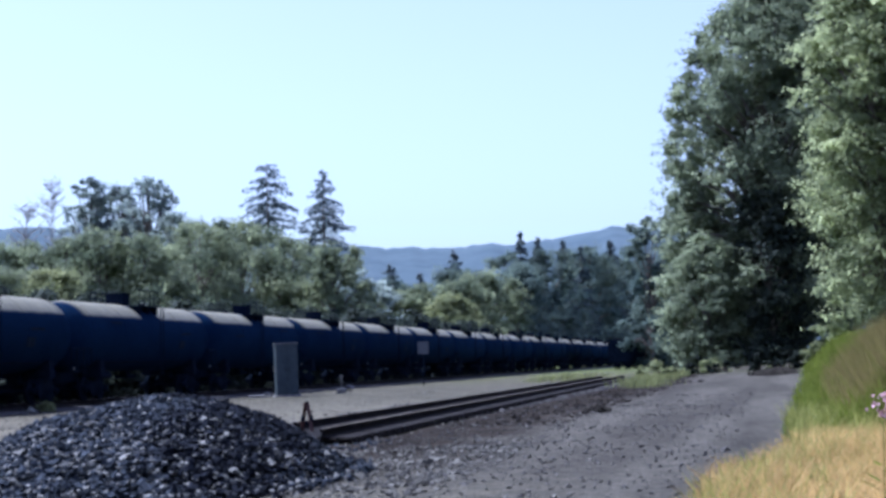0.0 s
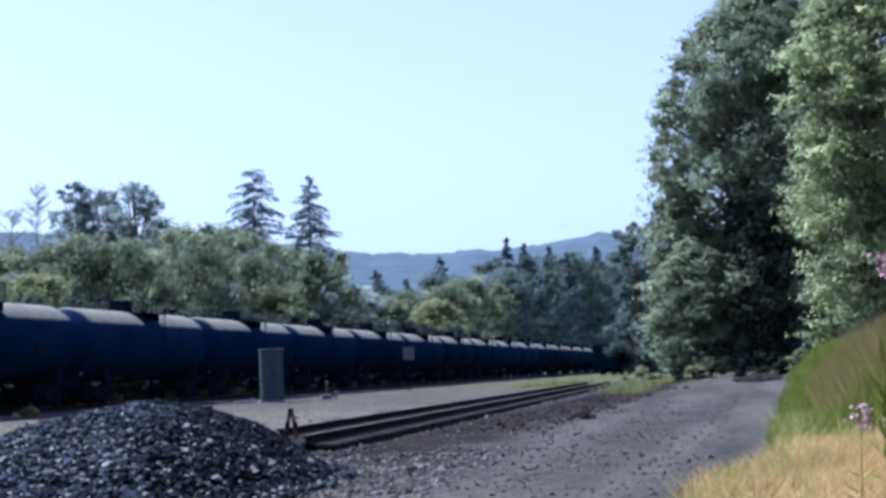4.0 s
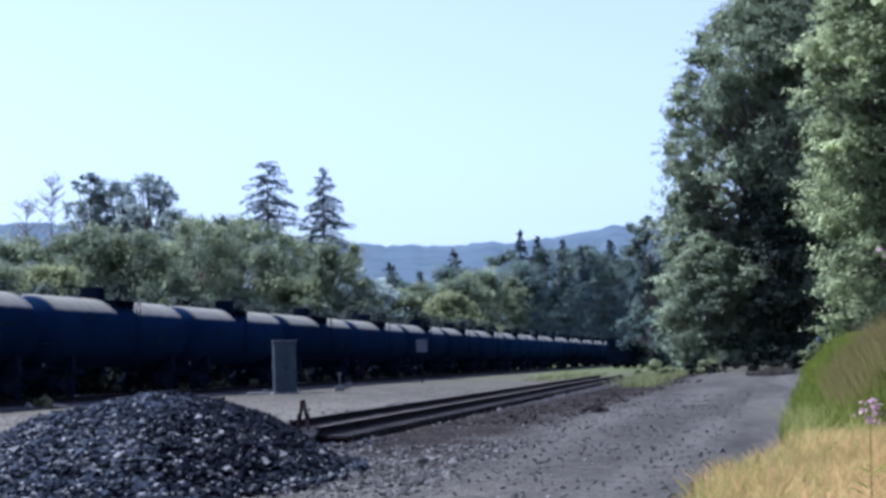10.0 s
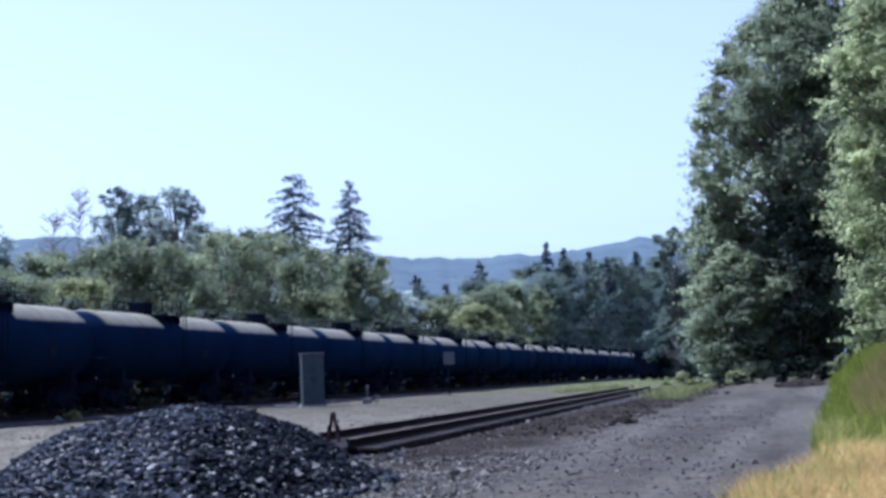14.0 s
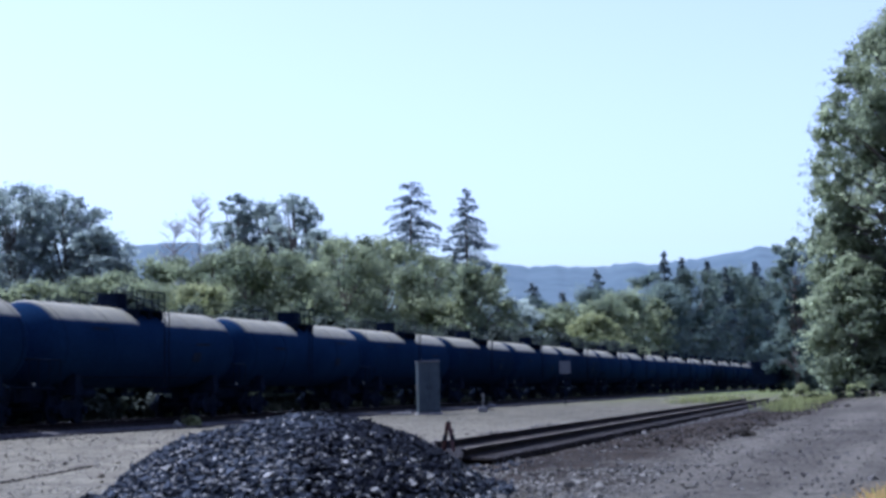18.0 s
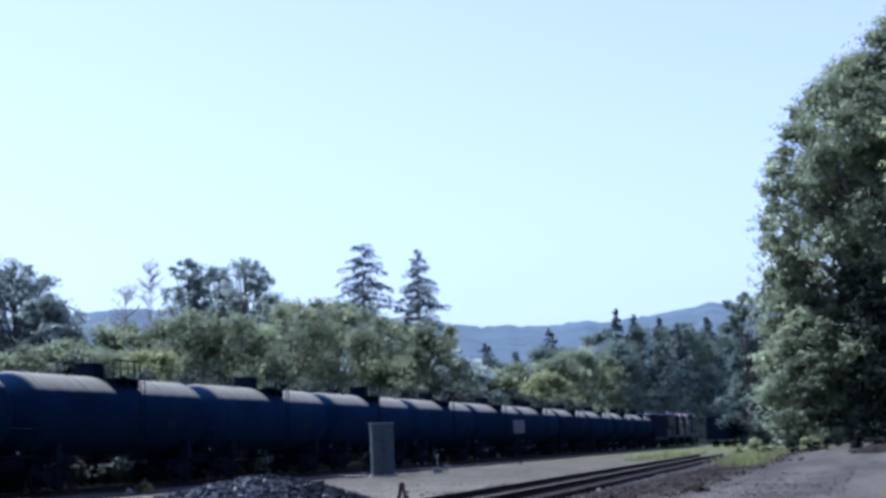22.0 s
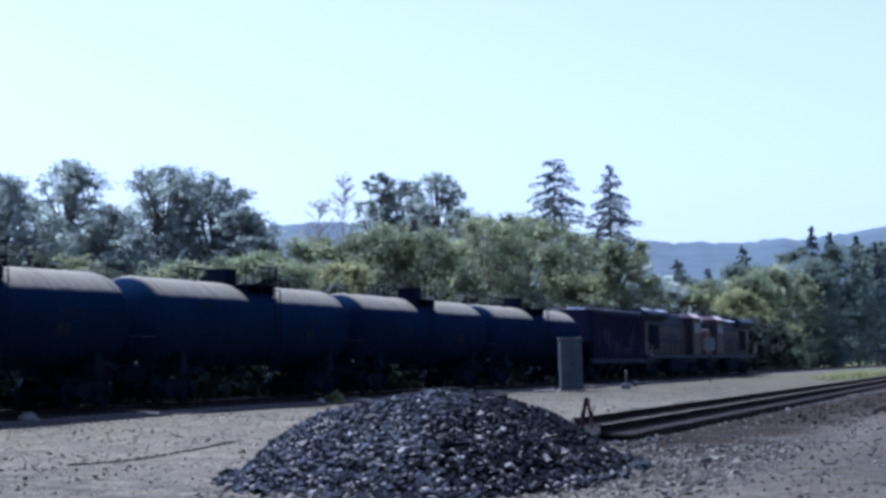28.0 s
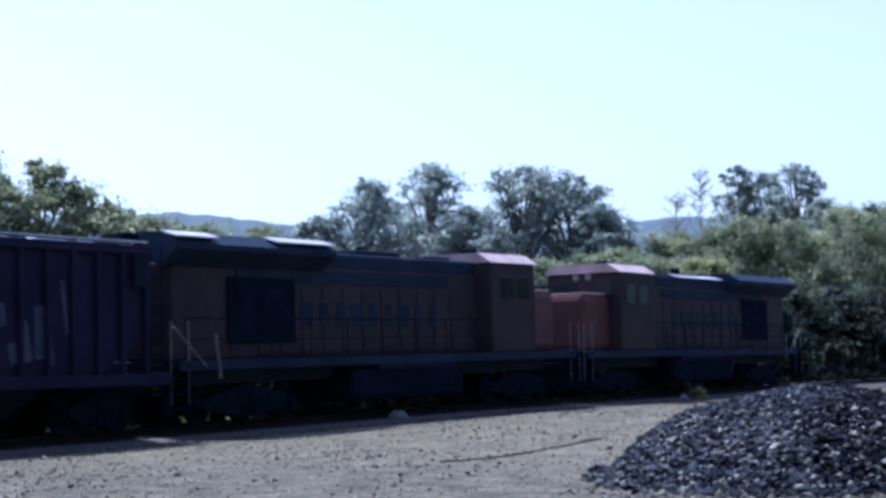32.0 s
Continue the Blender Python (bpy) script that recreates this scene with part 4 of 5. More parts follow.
def broadleaf(name, x, y, top, width, leaf, label, blobs=26, per=230, size=0.42, low=0.12, shape=0.9, lean=0.0, seed=1, bark=None, category="tree", group="", deep=1.0, droop=0.3, clump=1.0, sprays=16, fill=0, sides=3, rise=0.7, rough=0.40, boughs=()):
    """A tree with its foot on the ground at x, y: trunk with limbs, crown of leaf clumps with gaps; top is its height above 0."""
    r = np.random.default_rng(seed)
    base = float(lie(x, y))
    h = top - base
    tree = thing(name, label, category, pose(x, y, base), group)
    out = []
    for k in range(blobs):
        f = low + (1 - low) * ((k + 0.5) / blobs) ** 0.85
        w = width / 2 * (math.sin(math.pi * min(1.0, 0.16 + 0.80 * f)) ** shape)
        a, d = r.uniform(0, 2 * math.pi), math.sqrt(r.uniform(0.02, 1.0))
        br = clump * (0.17 + 0.15 * r.random()) * width * (0.75 + 0.4 * (1 - f))
        br = min(br, 0.30 * h)
        cz = f * h - br * 0.55
        out.append((math.cos(a) * d * max(w - br * 0.5, 0.05) + lean * f * h, math.sin(a) * d * max(w - br * 0.5, 0.05) * deep, max(cz, br * 0.4), br * r.uniform(0.8, 1.2), br * r.uniform(0.8, 1.2), br * r.uniform(0.55, 0.8)))
    out[-1] = (lean * h, 0, h - out[-1][5] * 0.9, *out[-1][3:])
    out += [(bx, by, bz, br, br, br * 0.6) for bx, by, bz, br in boughs]
    bm = bmesh.new()
    t0 = max(0.09, 0.016 * h + 0.012 * width)
    limb(bm, [(0, 0, -0.2), (0.1, 0.05, 0.25 * h), (lean * 0.5 * h, 0, 0.55 * h), (lean * h, 0, 0.9 * h)], t0, t0 * 0.2, 9)
    for b in out[::2]:
        f = max(0.12, (b[2] / h) * 0.6)
        limb(bm, [(lean * f * h, 0, f * h), ((b[0] + lean * f * h) / 2, b[1] / 2, (f * h + b[2]) / 2 + 0.05 * h), b[:3]], t0 * 0.4, t0 * 0.08, 5)
    part("trunk", bm, bark or M_BARK, tree, "grey-brown trunk with limbs", smooth=True)
    part("crown", quads("crown", *clump_leaves(out, per, size, droop, sprays, fill, rise, rough), leaf, sides), None, tree)
    return tree


def conifer(x, y, top, width, label, seed, start=0.12, ragged=0.5, per=70, size=0.34, flat=False):
    r = np.random.default_rng(seed)
    base = float(lie(x, y))
    h = top - base
    tree = thing("fir_tree", label, "tree", pose(x, y, base), "fir trees")
    bm = limb(bmesh.new(), [(0, 0, -0.2), (0.05, 0, 0.5 * h), (0, 0, h * 0.985)], 0.018 * h, 0.03, 8)
    cs, us, vs = [], [], []
    gap = (1.10 if flat else 1.05) * max(1.0, h / 30)
    n = int((1 - start) * h / gap)
    for k in range(n * 8):
        f = start + (1 - start) * ((k // 8 + r.uniform(-0.45, 0.45)) / n)
        f = min(max(f, start), 0.985)
        reach = width / 2 * ((1 - f) ** (0.60 if flat else 0.85)) * r.uniform(1 - ragged, 1.1) + 0.12
        a = 0.7854 * k + 0.5 * (k // 8) + r.uniform(-0.3, 0.3)
        dip = r.uniform(-0.42, 0.02) if f < 0.85 else r.uniform(-0.2, 0.1)
        p0 = np.array([0, 0, f * h])
        tip = p0 + np.array([math.cos(a) * reach, math.sin(a) * reach, dip * reach])
        limb(bm, [p0.tolist(), ((p0 + tip) / 2 + [0, 0, 0.06 * reach]).tolist(), tip.tolist()], 0.004 * h * (1.1 - f), 0.01, 4)
        m = max(10, int(per * reach / (width / 2)))
        s = r.uniform(0.10, 1.05, (m, 1))
        across = np.array([-math.sin(a), math.cos(a), 0])
        spread = 0.30 * reach * (1.12 - s)
        c = p0 + (tip - p0) * s + np.array([0, 0, 0.22]) * reach * s * (1 - s) + across * r.normal(0, 0.6, (m, 1)) * spread - np.array([0, 0, 1]) * np.abs(r.normal(0, 0.27, (m, 1))) * gap
        u = unit((tip - p0)[None] / reach + across * r.normal(0, 0.8, (m, 1)) + [0, 0, -0.3])
        v = unit(np.cross(u, [0, 0, 1] + r.normal(0, 0.5, (m, 3))))
        z = size * r.uniform(0.6, 1.3, (m, 1))
        cs.append(c), us.append(u * z), vs.append(v * z * 0.5)
    part("trunk", bm, M_BARK, tree, "dark straight trunk with branches", smooth=True)
    part("crown", quads("crown", np.concatenate(cs), np.concatenate(us), np.concatenate(vs), L_FIR), None, tree)
    return tree


def beyond(x, y, top, width):
    """Woods that close the far end stand well behind the line: the place, height, width and scale of one of their trees."""
    u = (x - FOOT.x) * SIDE.x + (y - FOOT.y) * SIDE.y
    k = 1.0 if y < 255 or u < -10 else (29.19 + 11.5) / (29.19 - u)
    return x * k, y * k, 1.45 + (top - 1.45) * k, width * k, k


# beyond the train, from the open end of the yard towards the distance
conifer(-7.6, 280, 34.3, 27.0, "tall old fir with flat ragged crown", 3, 0.34, 0.50, 360, 0.25, True)
conifer(1.2, 280, 33.2, 26.0, "tall fir with drooping open branches", 5, 0.20, 0.42, 360, 0.25)
for i, (x, y, t, w) in enumerate(((37.8, 328, 26.2, 8), (41.0, 328, 25.0, 7), (47, 337, 25.0, 8), (50.4, 337, 23.8, 8), (56, 336, 24.8, 11), (25.4, 329, 23.2, 11), (13.2, 320, 20.2, 13), (18.5, 320, 18.4, 9), (61, 330, 22.5, 10), (31, 335, 19, 12), (66, 336, 24, 12))):
    x, y, t, w, k = beyond(x, y, t, w)
    conifer(x, y, t, w * 1.25, "distant dark fir above the woods", 20 + i, 0.12, 0.25, 110, 0.40 * k)

OAKS = ((-28.6, 228, 26.4, 10), (-25.0, 228.5, 25.6, 11), (-20.8, 224, 26.0, 11), (-16.8, 219, 21.0, 11), (-31.0, 224, 18.5, 7), (-24.5, 226, 21, 12))
for i, (x, y, t, w) in enumerate(OAKS):
    broadleaf("oak_tree", x, y, t, w, L_OAK, "tall dark oak standing above the hedge", 120, 170, 0.18, 0.15, 0.42, 0.0, 40 + i, clump=0.46, sprays=14, fill=1, rise=0.6, rough=0.40, group="oaks behind the train")
for i, (x, y, t, w) in enumerate(((-61.0, 175, 21.6, 14), (-55.5, 181, 23.5, 13), (-46.2, 184, 23.3, 14), (-41, 185, 22.0, 13), (-36.8, 181, 18.2, 10), (-51, 178, 18.5, 14), (-65, 172, 17.5, 11))):
    broadleaf("oak_tree", x, y, t, w, L_OAK, "broad round-headed oak, dark green", 110, 260, 0.19, 0.06, 0.40, 0.0, 60 + i, clump=0.66, sprays=12, fill=3, rise=0.6, rough=0.40, group="oaks behind the train")


def bare_tree(x, y, top, seed, w):
    r = random.Random(seed)
    tree = thing("bare_tree", "thin leafless tree with fine pale branches", "tree", pose(x, y, float(lie(x, y))))
    bm = limb(bmesh.new(), [(0, 0, -0.2), (0.2, 0, top * 0.5), (0.1, 0, top)], 0.20, 0.04, 7)
    part("trunk", bm, M_DEAD, tree)
    bm = bmesh.new()
    for k in range(64):
        f = r.uniform(0.45, 0.97)
        a, l = r.uniform(0, 6.28), w * (1.15 - f) * r.uniform(0.5, 1)
        p = Vector((0.15, 0, f * top))
        q = p + Vector((math.cos(a) * l, math.sin(a) * l, l * r.uniform(0.3, 1.0)))
        limb(bm, [p, (p + q) / 2 + Vector((0, 0, 0.1)), q], 0.07, 0.025, 4)
        for j in range(4):
            o = p.lerp(q, r.uniform(0.4, 1))
            limb(bm, [o, o + Vector((r.uniform(-1, 1), r.uniform(-1, 1), r.uniform(0, 1.2)))], 0.035, 0.015, 3)
    part("branch_spray", bm, M_DEAD, tree, "fine bare branches")


bare_tree(-32.8, 222.5, 25.2, 1, 7.0)
bare_tree(-35.9, 222, 22.4, 2, 7.5)

# hedge of bushes and low trees right behind the main line
HEDGE_NEAR = [(-22.4, 153, 10.6, 9.5, L_YELLOW), (-19.8, 164, 13.2, 12.2, L_BUSH), (-15.7, 164, 12.7, 12.2, L_BUSH), (-11.5, 176, 14.5, 13.5, L_BUSH), (-12.8, 190, 16.2, 13.5, L_OAK),
        (-8.1, 190, 16.0, 13.5, L_BUSH), (-3.4, 185, 13.6, 12.2, L_BUSH), (1.6, 181, 12.4, 10.8, L_BUSH), (4.4, 200, 12.2, 12.2, L_OAK), (8.7, 240, 12.2, 12.2, L_BUSH),
        (14, 240, 12.4, 13.5, L_BUSH), (17.6, 234, 10.8, 10.8, L_YELLOW), (21, 250, 11.5, 12.2, L_BUSH), (26.1, 269, 13.5, 14.9, L_BUSH), (31, 272, 14.5, 13.5, L_OAK),
        (36, 278, 17.2, 16.2, L_OAK), (43, 277, 16.7, 16.2, L_OAK), (48.2, 276, 16.2, 16.2, L_OAK), (53, 274, 15, 14.9, L_OAK)]
HEDGE_OPEN = [(58, 280, 15, 16.2, L_OAK), (-27, 150, 10.6, 10.8, L_BUSH), (-31, 158, 12.0, 12.2, L_OAK), (-35, 150, 9.0, 10.8, L_BUSH), (-39, 160, 11.5, 12.2, L_OAK),
        (-44, 150, 10.0, 12.2, L_BUSH), (-49, 158, 12.0, 12.2, L_OAK), (-54, 150, 10.0, 12.2, L_BUSH), (-69.5, 104, 21.2, 13, L_YELLOW), (-75, 100, 24, 14, L_YELLOW),
        (-65.5, 107, 17.0, 13, L_OAK), (-62.0, 109, 16.6, 10, L_BUSH), (-59.2, 111, 15.2, 12, L_OAK), (-56, 113, 13.4, 11, L_BUSH), (-52.4, 115, 12.2, 9, L_BUSH),
        (-61, 95, 10.5, 9, L_YELLOW), (-53.5, 99, 9.6, 9, L_BUSH), (-66, 92, 11.5, 9, L_BUSH), (-48, 104, 8.8, 8, L_YELLOW)]
HEDGE_FAR = [(-65, 135, 13.5, 11, L_BUSH), (-76, 185, 18.6, 13.5, L_OAK), (-69, 180, 15.5, 12.2, L_OAK), (-70, 160, 13, 12.2, L_BUSH), (-24, 172, 14.5, 12.2, L_OAK),
        (-30, 176, 15.0, 13.5, L_BUSH), (-56, 140, 10.5, 12.2, L_BUSH), (-50, 132, 9, 10.8, L_BUSH), (11, 262, 12.2, 13, L_OAK), (4, 262, 12.5, 13, L_BUSH),
        (23, 290, 15.5, 15, L_OAK), (33, 300, 18.0, 15, L_OAK), (46, 300, 19.0, 15, L_OAK), (62, 270, 16, 14, L_OAK), (-2, 215, 14.5, 12, L_OAK),
        (-9, 212, 17.0, 12, L_OAK), (2, 205, 12.5, 11, L_BUSH)]
for i, (x, y, t, w, m) in enumerate(HEDGE_NEAR + HEDGE_OPEN + HEDGE_FAR):
    # the two tallest take a paler leaf: their brighter light is in its colour
    lab = "tall yellow-green tree behind the railway, leaf paler for brighter light" if m is L_YELLOW and t > 20 else "yellow-green leafy shrub behind the railway" if m is L_YELLOW else "rounded leafy bush tree behind the railway"
    m = L_WOOD if m is L_OAK and y > 255 else L_BUSH if m is L_OAK and y < 200 else m
    x, y, t, w, k = beyond(x, y, t + (2.2 if y > 245 else 1.6 if -21 < x < 3 else 0), w)
    broadleaf("bush_tree", x, y, t, w, m, lab, 60, 224, 0.18 if y < 230 else 0.22 * k, 0.04, 0.35, 0.0, 100 + i, clump=0.78, sprays=12, group="hedge behind the railway", deep=0.8, fill=14, rise=0.25, rough=0.30)
# low scrub close behind the main line
for i in range(78):
    s, u = 8 + i * 3.0, -6.4 - 3.2 * ((i * 7) % 5) / 5
    p = place(s, u)
    broadleaf("shrub", p.x, p.y, 4.8 + (1.8 * ((i * 5) % 7) / 7 if s > 60 else 0.5 * (i % 3)) + (0.6 if s > 150 else 0), 7.6, L_DARK if (i * 5) % 7 > 1 and s > 60 else L_SCRUB, "shrub beside the main line, leaf colour darkened for shade", 22, 96, 0.19, 0.02, 0.4, 0.0, 200 + i, category="shrub", group="scrub beside the line", fill=42)

# small bushes at the main line, one before and one behind the rails
broadleaf("small_bush", -10.3, 68.0, 0.38, 0.8, L_YELLOW, "small pale green bush beside the rails", 14, 96, 0.06, 0.05, 0.4, 0.0, 290, category="bush", fill=8)
broadleaf("small_bush", -12.96, 80.9, 1.10, 1.25, L_YELLOW, "small pale yellow-green bush just behind the rails", 14, 110, 0.09, 0.05, 0.4, 0.0, 291, category="bush", fill=8)
broadleaf("small_bush", -20.2, 46.9, 0.75, 0.6, L_YELLOW, "narrow pale green bush just behind the rails", 12, 90, 0.06, 0.05, 0.4, 0.0, 292, category="bush", fill=8)
broadleaf("small_bush", -20.75, 45.1, 0.6, 1.1, L_YELLOW, "low spreading green bush just behind the rails", 12, 90, 0.07, 0.05, 0.4, 0.0, 293, category="bush", fill=8)

# cottonwoods beside the gravel road
broadleaf("cottonwood_tree", 38.6, 147, 33.6, 20, L_POPLAR, "tall dark cottonwood with fluttering grey-green leaves", 300, 300, 0.17, 0.04, 0.55, 0.0, 301, group="cottonwoods", droop=0.2, sprays=20, fill=22, clump=0.55,
          boughs=((-8.3, 0.0, 21.2, 1.6), (-8.5, 1.0, 18.4, 1.7), (-7.6, -1.0, 15.6, 1.8), (-7.2, 0.5, 23.6, 1.8), (-6.6, -0.5, 25.9, 1.7), (-7.4, 1.5, 19.8, 2.0), (-6.8, -2.0, 17.2, 2.0), (-6.9, 2.0, 13.4, 1.9),
                  (-8.0, -1.5, 22.3, 1.7), (-7.8, 2.0, 17.0, 1.8), (-7.0, -2.5, 21.4, 2.0), (-6.6, 1.5, 24.6, 1.8), (-5.8, 0.0, 27.6, 1.6), (-7.6, -0.5, 12.0, 1.8)))
broadleaf("cottonwood_tree", 43.2, 146, 38.0, 17, L_POPLAR, "tall dense cottonwood with grey-green leaves", 170, 300, 0.18, 0.06, 0.5, 0.0, 302, group="cottonwoods", droop=0.2, sprays=20, fill=22, clump=0.6)
broadleaf("cottonwood_tree", 38.2, 116, 31.5, 13.2, L_POPLAR2, "nearer cottonwood, yellower green leaves brightened for sunlight", 210, 330, 0.17, 0.06, 0.45, 0.0, 303, group="cottonwoods", droop=0.3, sprays=20, fill=14, clump=0.62)
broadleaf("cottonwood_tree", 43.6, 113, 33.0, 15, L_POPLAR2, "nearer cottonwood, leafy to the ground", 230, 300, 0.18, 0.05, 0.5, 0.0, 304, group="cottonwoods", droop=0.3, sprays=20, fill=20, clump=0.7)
broadleaf("cottonwood_tree", 31.7, 143.5, 11.6, 8.6, L_POPLAR, "young cottonwood at the foot of taller ones", 80, 260, 0.17, 0.05, 0.6, 0.0, 305, group="cottonwoods", droop=0.3, sprays=18, fill=12, clump=0.7)
broadleaf("cottonwood_tree", 33.0, 150, 17.0, 9.0, L_POPLAR, "young grey-green cottonwood beside the tall ones", 90, 260, 0.17, 0.05, 0.5, 0.0, 309, group="cottonwoods", droop=0.3, sprays=18, fill=14, clump=0.7)
# added tree: its dark leaves stand for the shaded gap between the crowns
broadleaf("dark_tree", 36.6, 142, 15.5, 8.0, L_DARK, "dark-leaved tree added to fill the shaded gap between cottonwoods", 50, 260, 0.20, 0.03, 0.45, 0.0, 307, droop=0.3, sprays=18, fill=24)
broadleaf("small_tree", 46.4, 246, 21.4, 10, L_WOOD, "dark leafy tree beside the cottonwoods", 70, 240, 0.2, 0.03, 0.3, 0.0, 306, clump=0.6, fill=6)
broadleaf("small_tree", 51.0, 252, 18.4, 12, L_WOOD, "dark leafy tree beside the cottonwoods", 70, 240, 0.2, 0.03, 0.3, 0.0, 308, clump=0.6, fill=6)


# undergrowth where the road meets the trees
r_ = random.Random(5)
for i in range(16):
    f = i / 15
    x, y = 24.5 + 15.5 * f + r_.uniform(-0.6, 0.6), 128 - 20 * f + r_.uniform(-2, 2)
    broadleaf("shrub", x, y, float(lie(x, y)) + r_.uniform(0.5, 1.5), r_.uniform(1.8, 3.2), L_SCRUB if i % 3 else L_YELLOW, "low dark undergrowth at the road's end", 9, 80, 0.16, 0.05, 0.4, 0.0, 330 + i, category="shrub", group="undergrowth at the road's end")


# earth bank and brush heap where the road ends
def earth_bank(x, y, length, wide, high, turn, name, label, mat):
    r = random.Random(int(x * 7))
    ob = thing(name, label, "earth bank", pose(x, y, float(lie(x, y)), 0, 0, turn))
    bm = bmesh.new()
    rows = []
    for j in range(11):
        b = -1 + j / 5
        rows.append([bm.verts.new((a * length / 2, b * wide / 2, -0.06 + high * max(0.0, 1 - a * a) ** 0.8 * max(0.0, 1 - b * b) * r.uniform(0.7, 1.1))) for a in np.linspace(-1, 1, 25)])
    for r0, r1 in zip(rows, rows[1:]):
        for k in range(24):
            bm.faces.new((r0[k], r0[k + 1], r1[k + 1], r1[k]))
    part("soil", bm, mat, ob, smooth=True)
    pts = np.array([(r.uniform(-0.5, 0.5) * length, r.gauss(0, 0.25) * wide, high * 0.35 * r.random() + 0.02) for _ in range(60)])
    tagged(part("rubble", stones("rubble", pts, [r.uniform(0.05, 0.16) for _ in range(60)], mat), None, ob), kind="stuff")


M_YARDSOIL = material("grey_brown_rubble", (0.05, 0.045, 0.040), (0.11, 0.10, 0.088), 2, 0.95, 0, 0.6, 9, random_amount=0.3, gloss=0.02)
M_SOIL = material("dark_brown_soil", (0.018, 0.016, 0.014), (0.040, 0.036, 0.030), 2, 0.95, 0, 0.6, 9, random_amount=0.3, gloss=0.02)
earth_bank(27.8, 107.0, 3.4, 2.6, 0.55, -8, "soil_bank", "low bank of dark brown soil across the road's end", M_SOIL)
earth_bank(20.3, 96.5, 1.0, 0.9, 0.26, 10, "rubble_mound", "small mound of grey-brown rubble beside the road", M_YARDSOIL)
earth_bank(7.55, 48.5, 0.75, 0.6, 0.17, 30, "earth_mound", "dark lump of earth and roots beside the siding", M_SOIL)


# unseen trees added to close the place and screen sky behind the camera
wood = broadleaf("wood_tree", 40.0, -5.0, 29.0, 18, L_POPLAR, "unseen leafy tree added to screen the sky behind the camera", 30, 110, 1.0, 0.05, 0.5, 0.0, 401, group="wood beside the verge")
for i in range(13):
    p = place(-80 + i * 12.5, 45 + 9 * (i % 3))
    copy_thing(wood, pose(p.x, p.y, 0.7, 0, 0, 67 * i))


# ---- heap of broken stone ----
def build_pile():
    heap = thing("stone_heap", "long heap of dark broken stone on gravel", "stone heap", Matrix.Translation((-2.74, 25.3, 0)))
    bm = bmesh.new()
    nx, ny, lx, ly = 44, 60, 2.75, 5.45

    def height(a, b):
        e = math.hypot(a * (1.27 if a < 0 else 0.90), b)
        ridge = 0.975 * max(0.0, 1 - e ** (2.4 if a < 0 else 2.4 + 0.6 * min(1.0, 2 * a))) * (1 + 0.06 * math.sin(5 * a + 2 * b)) + 0.05 * math.sin(9 * a) * math.cos(7 * b) * max(0, 1 - e)
        return ridge
    grid = [[bm.verts.new((a * lx, b * ly, height(a, b) - 0.09)) for a in np.linspace(-0.96, 1.44, nx)] for b in np.linspace(-1.06, 1.06, ny)]
    for r0, r1 in zip(grid, grid[1:]):
        for j in range(nx - 1):
            bm.faces.new((r0[j], r0[j + 1], r1[j + 1], r1[j]))
    part("core", bm, M_ROCKI, heap, "packed dark stone under the loose pieces")
    a, b = rng.uniform(-1.05, 1.58, 47000), 1.18 - 2.36 * rng.random(47000) ** 0.75
    keep = np.hypot(np.where(a < 0, a * 1.27, a * 0.90), b) < 1.0 + 0.16 * rng.random(47000) ** 3
    a, b = a[keep], b[keep]
    z = np.array([height(p, q) for p, q in zip(a, b)])
    pts = np.stack([a * lx, b * ly, z + rng.uniform(-0.05, 0.03, len(a))], 1)
    sizes = rng.uniform(0.027, 0.078, len(a)) * (1 + 0.5 * (rng.random(len(a)) > 0.93))
    near = np.argsort(b + 0.25 * rng.random(len(b)))[:300]
    rest = np.setdiff1d(np.arange(len(a)), near)
    light = rest[(rng.random(len(rest)) < 0.05 + 0.20 * (b[rest] < -0.45))]
    rest = np.setdiff1d(rest, light)
    # a streak of blacker stone, ragged at its edges
    edge = 0.10 * np.sin(7 * b) + rng.normal(0, 0.05, len(a))
    black = rest[(np.abs(a[rest] - 0.56 + 0.12 * b[rest] + edge[rest]) < 0.30) & (b[rest] < 0.35)]
    rest = np.setdiff1d(rest, black)
    tagged(part("black_rubble", stones("black_rubble", pts[black] + [0, 0, 0.01], sizes[black], M_ROCKBLACK), None, heap, "blacker stone in a ragged streak"), kind="stuff")
    tagged(part("rubble", stones("rubble", pts[rest], sizes[rest], M_ROCKI), None, heap), kind="stuff")
    tagged(part("pale_rubble", stones("pale_rubble", pts[light] + [0, 0, 0.02], sizes[light] * 0.75, M_PALESTONE), None, heap), kind="stuff")
    kinds = [stones("stone", [(0, 0, 0)], [1.0], M_ROCK) for _ in range(12)]
    for k, i in enumerate(near):
        part("stone", kinds[k % 12], None, heap, "", Matrix.Translation(pts[i]) @ pose(0, 0, 0, 0, 0, 37 * k) @ Matrix.Scale(sizes[i], 4))


build_pile()


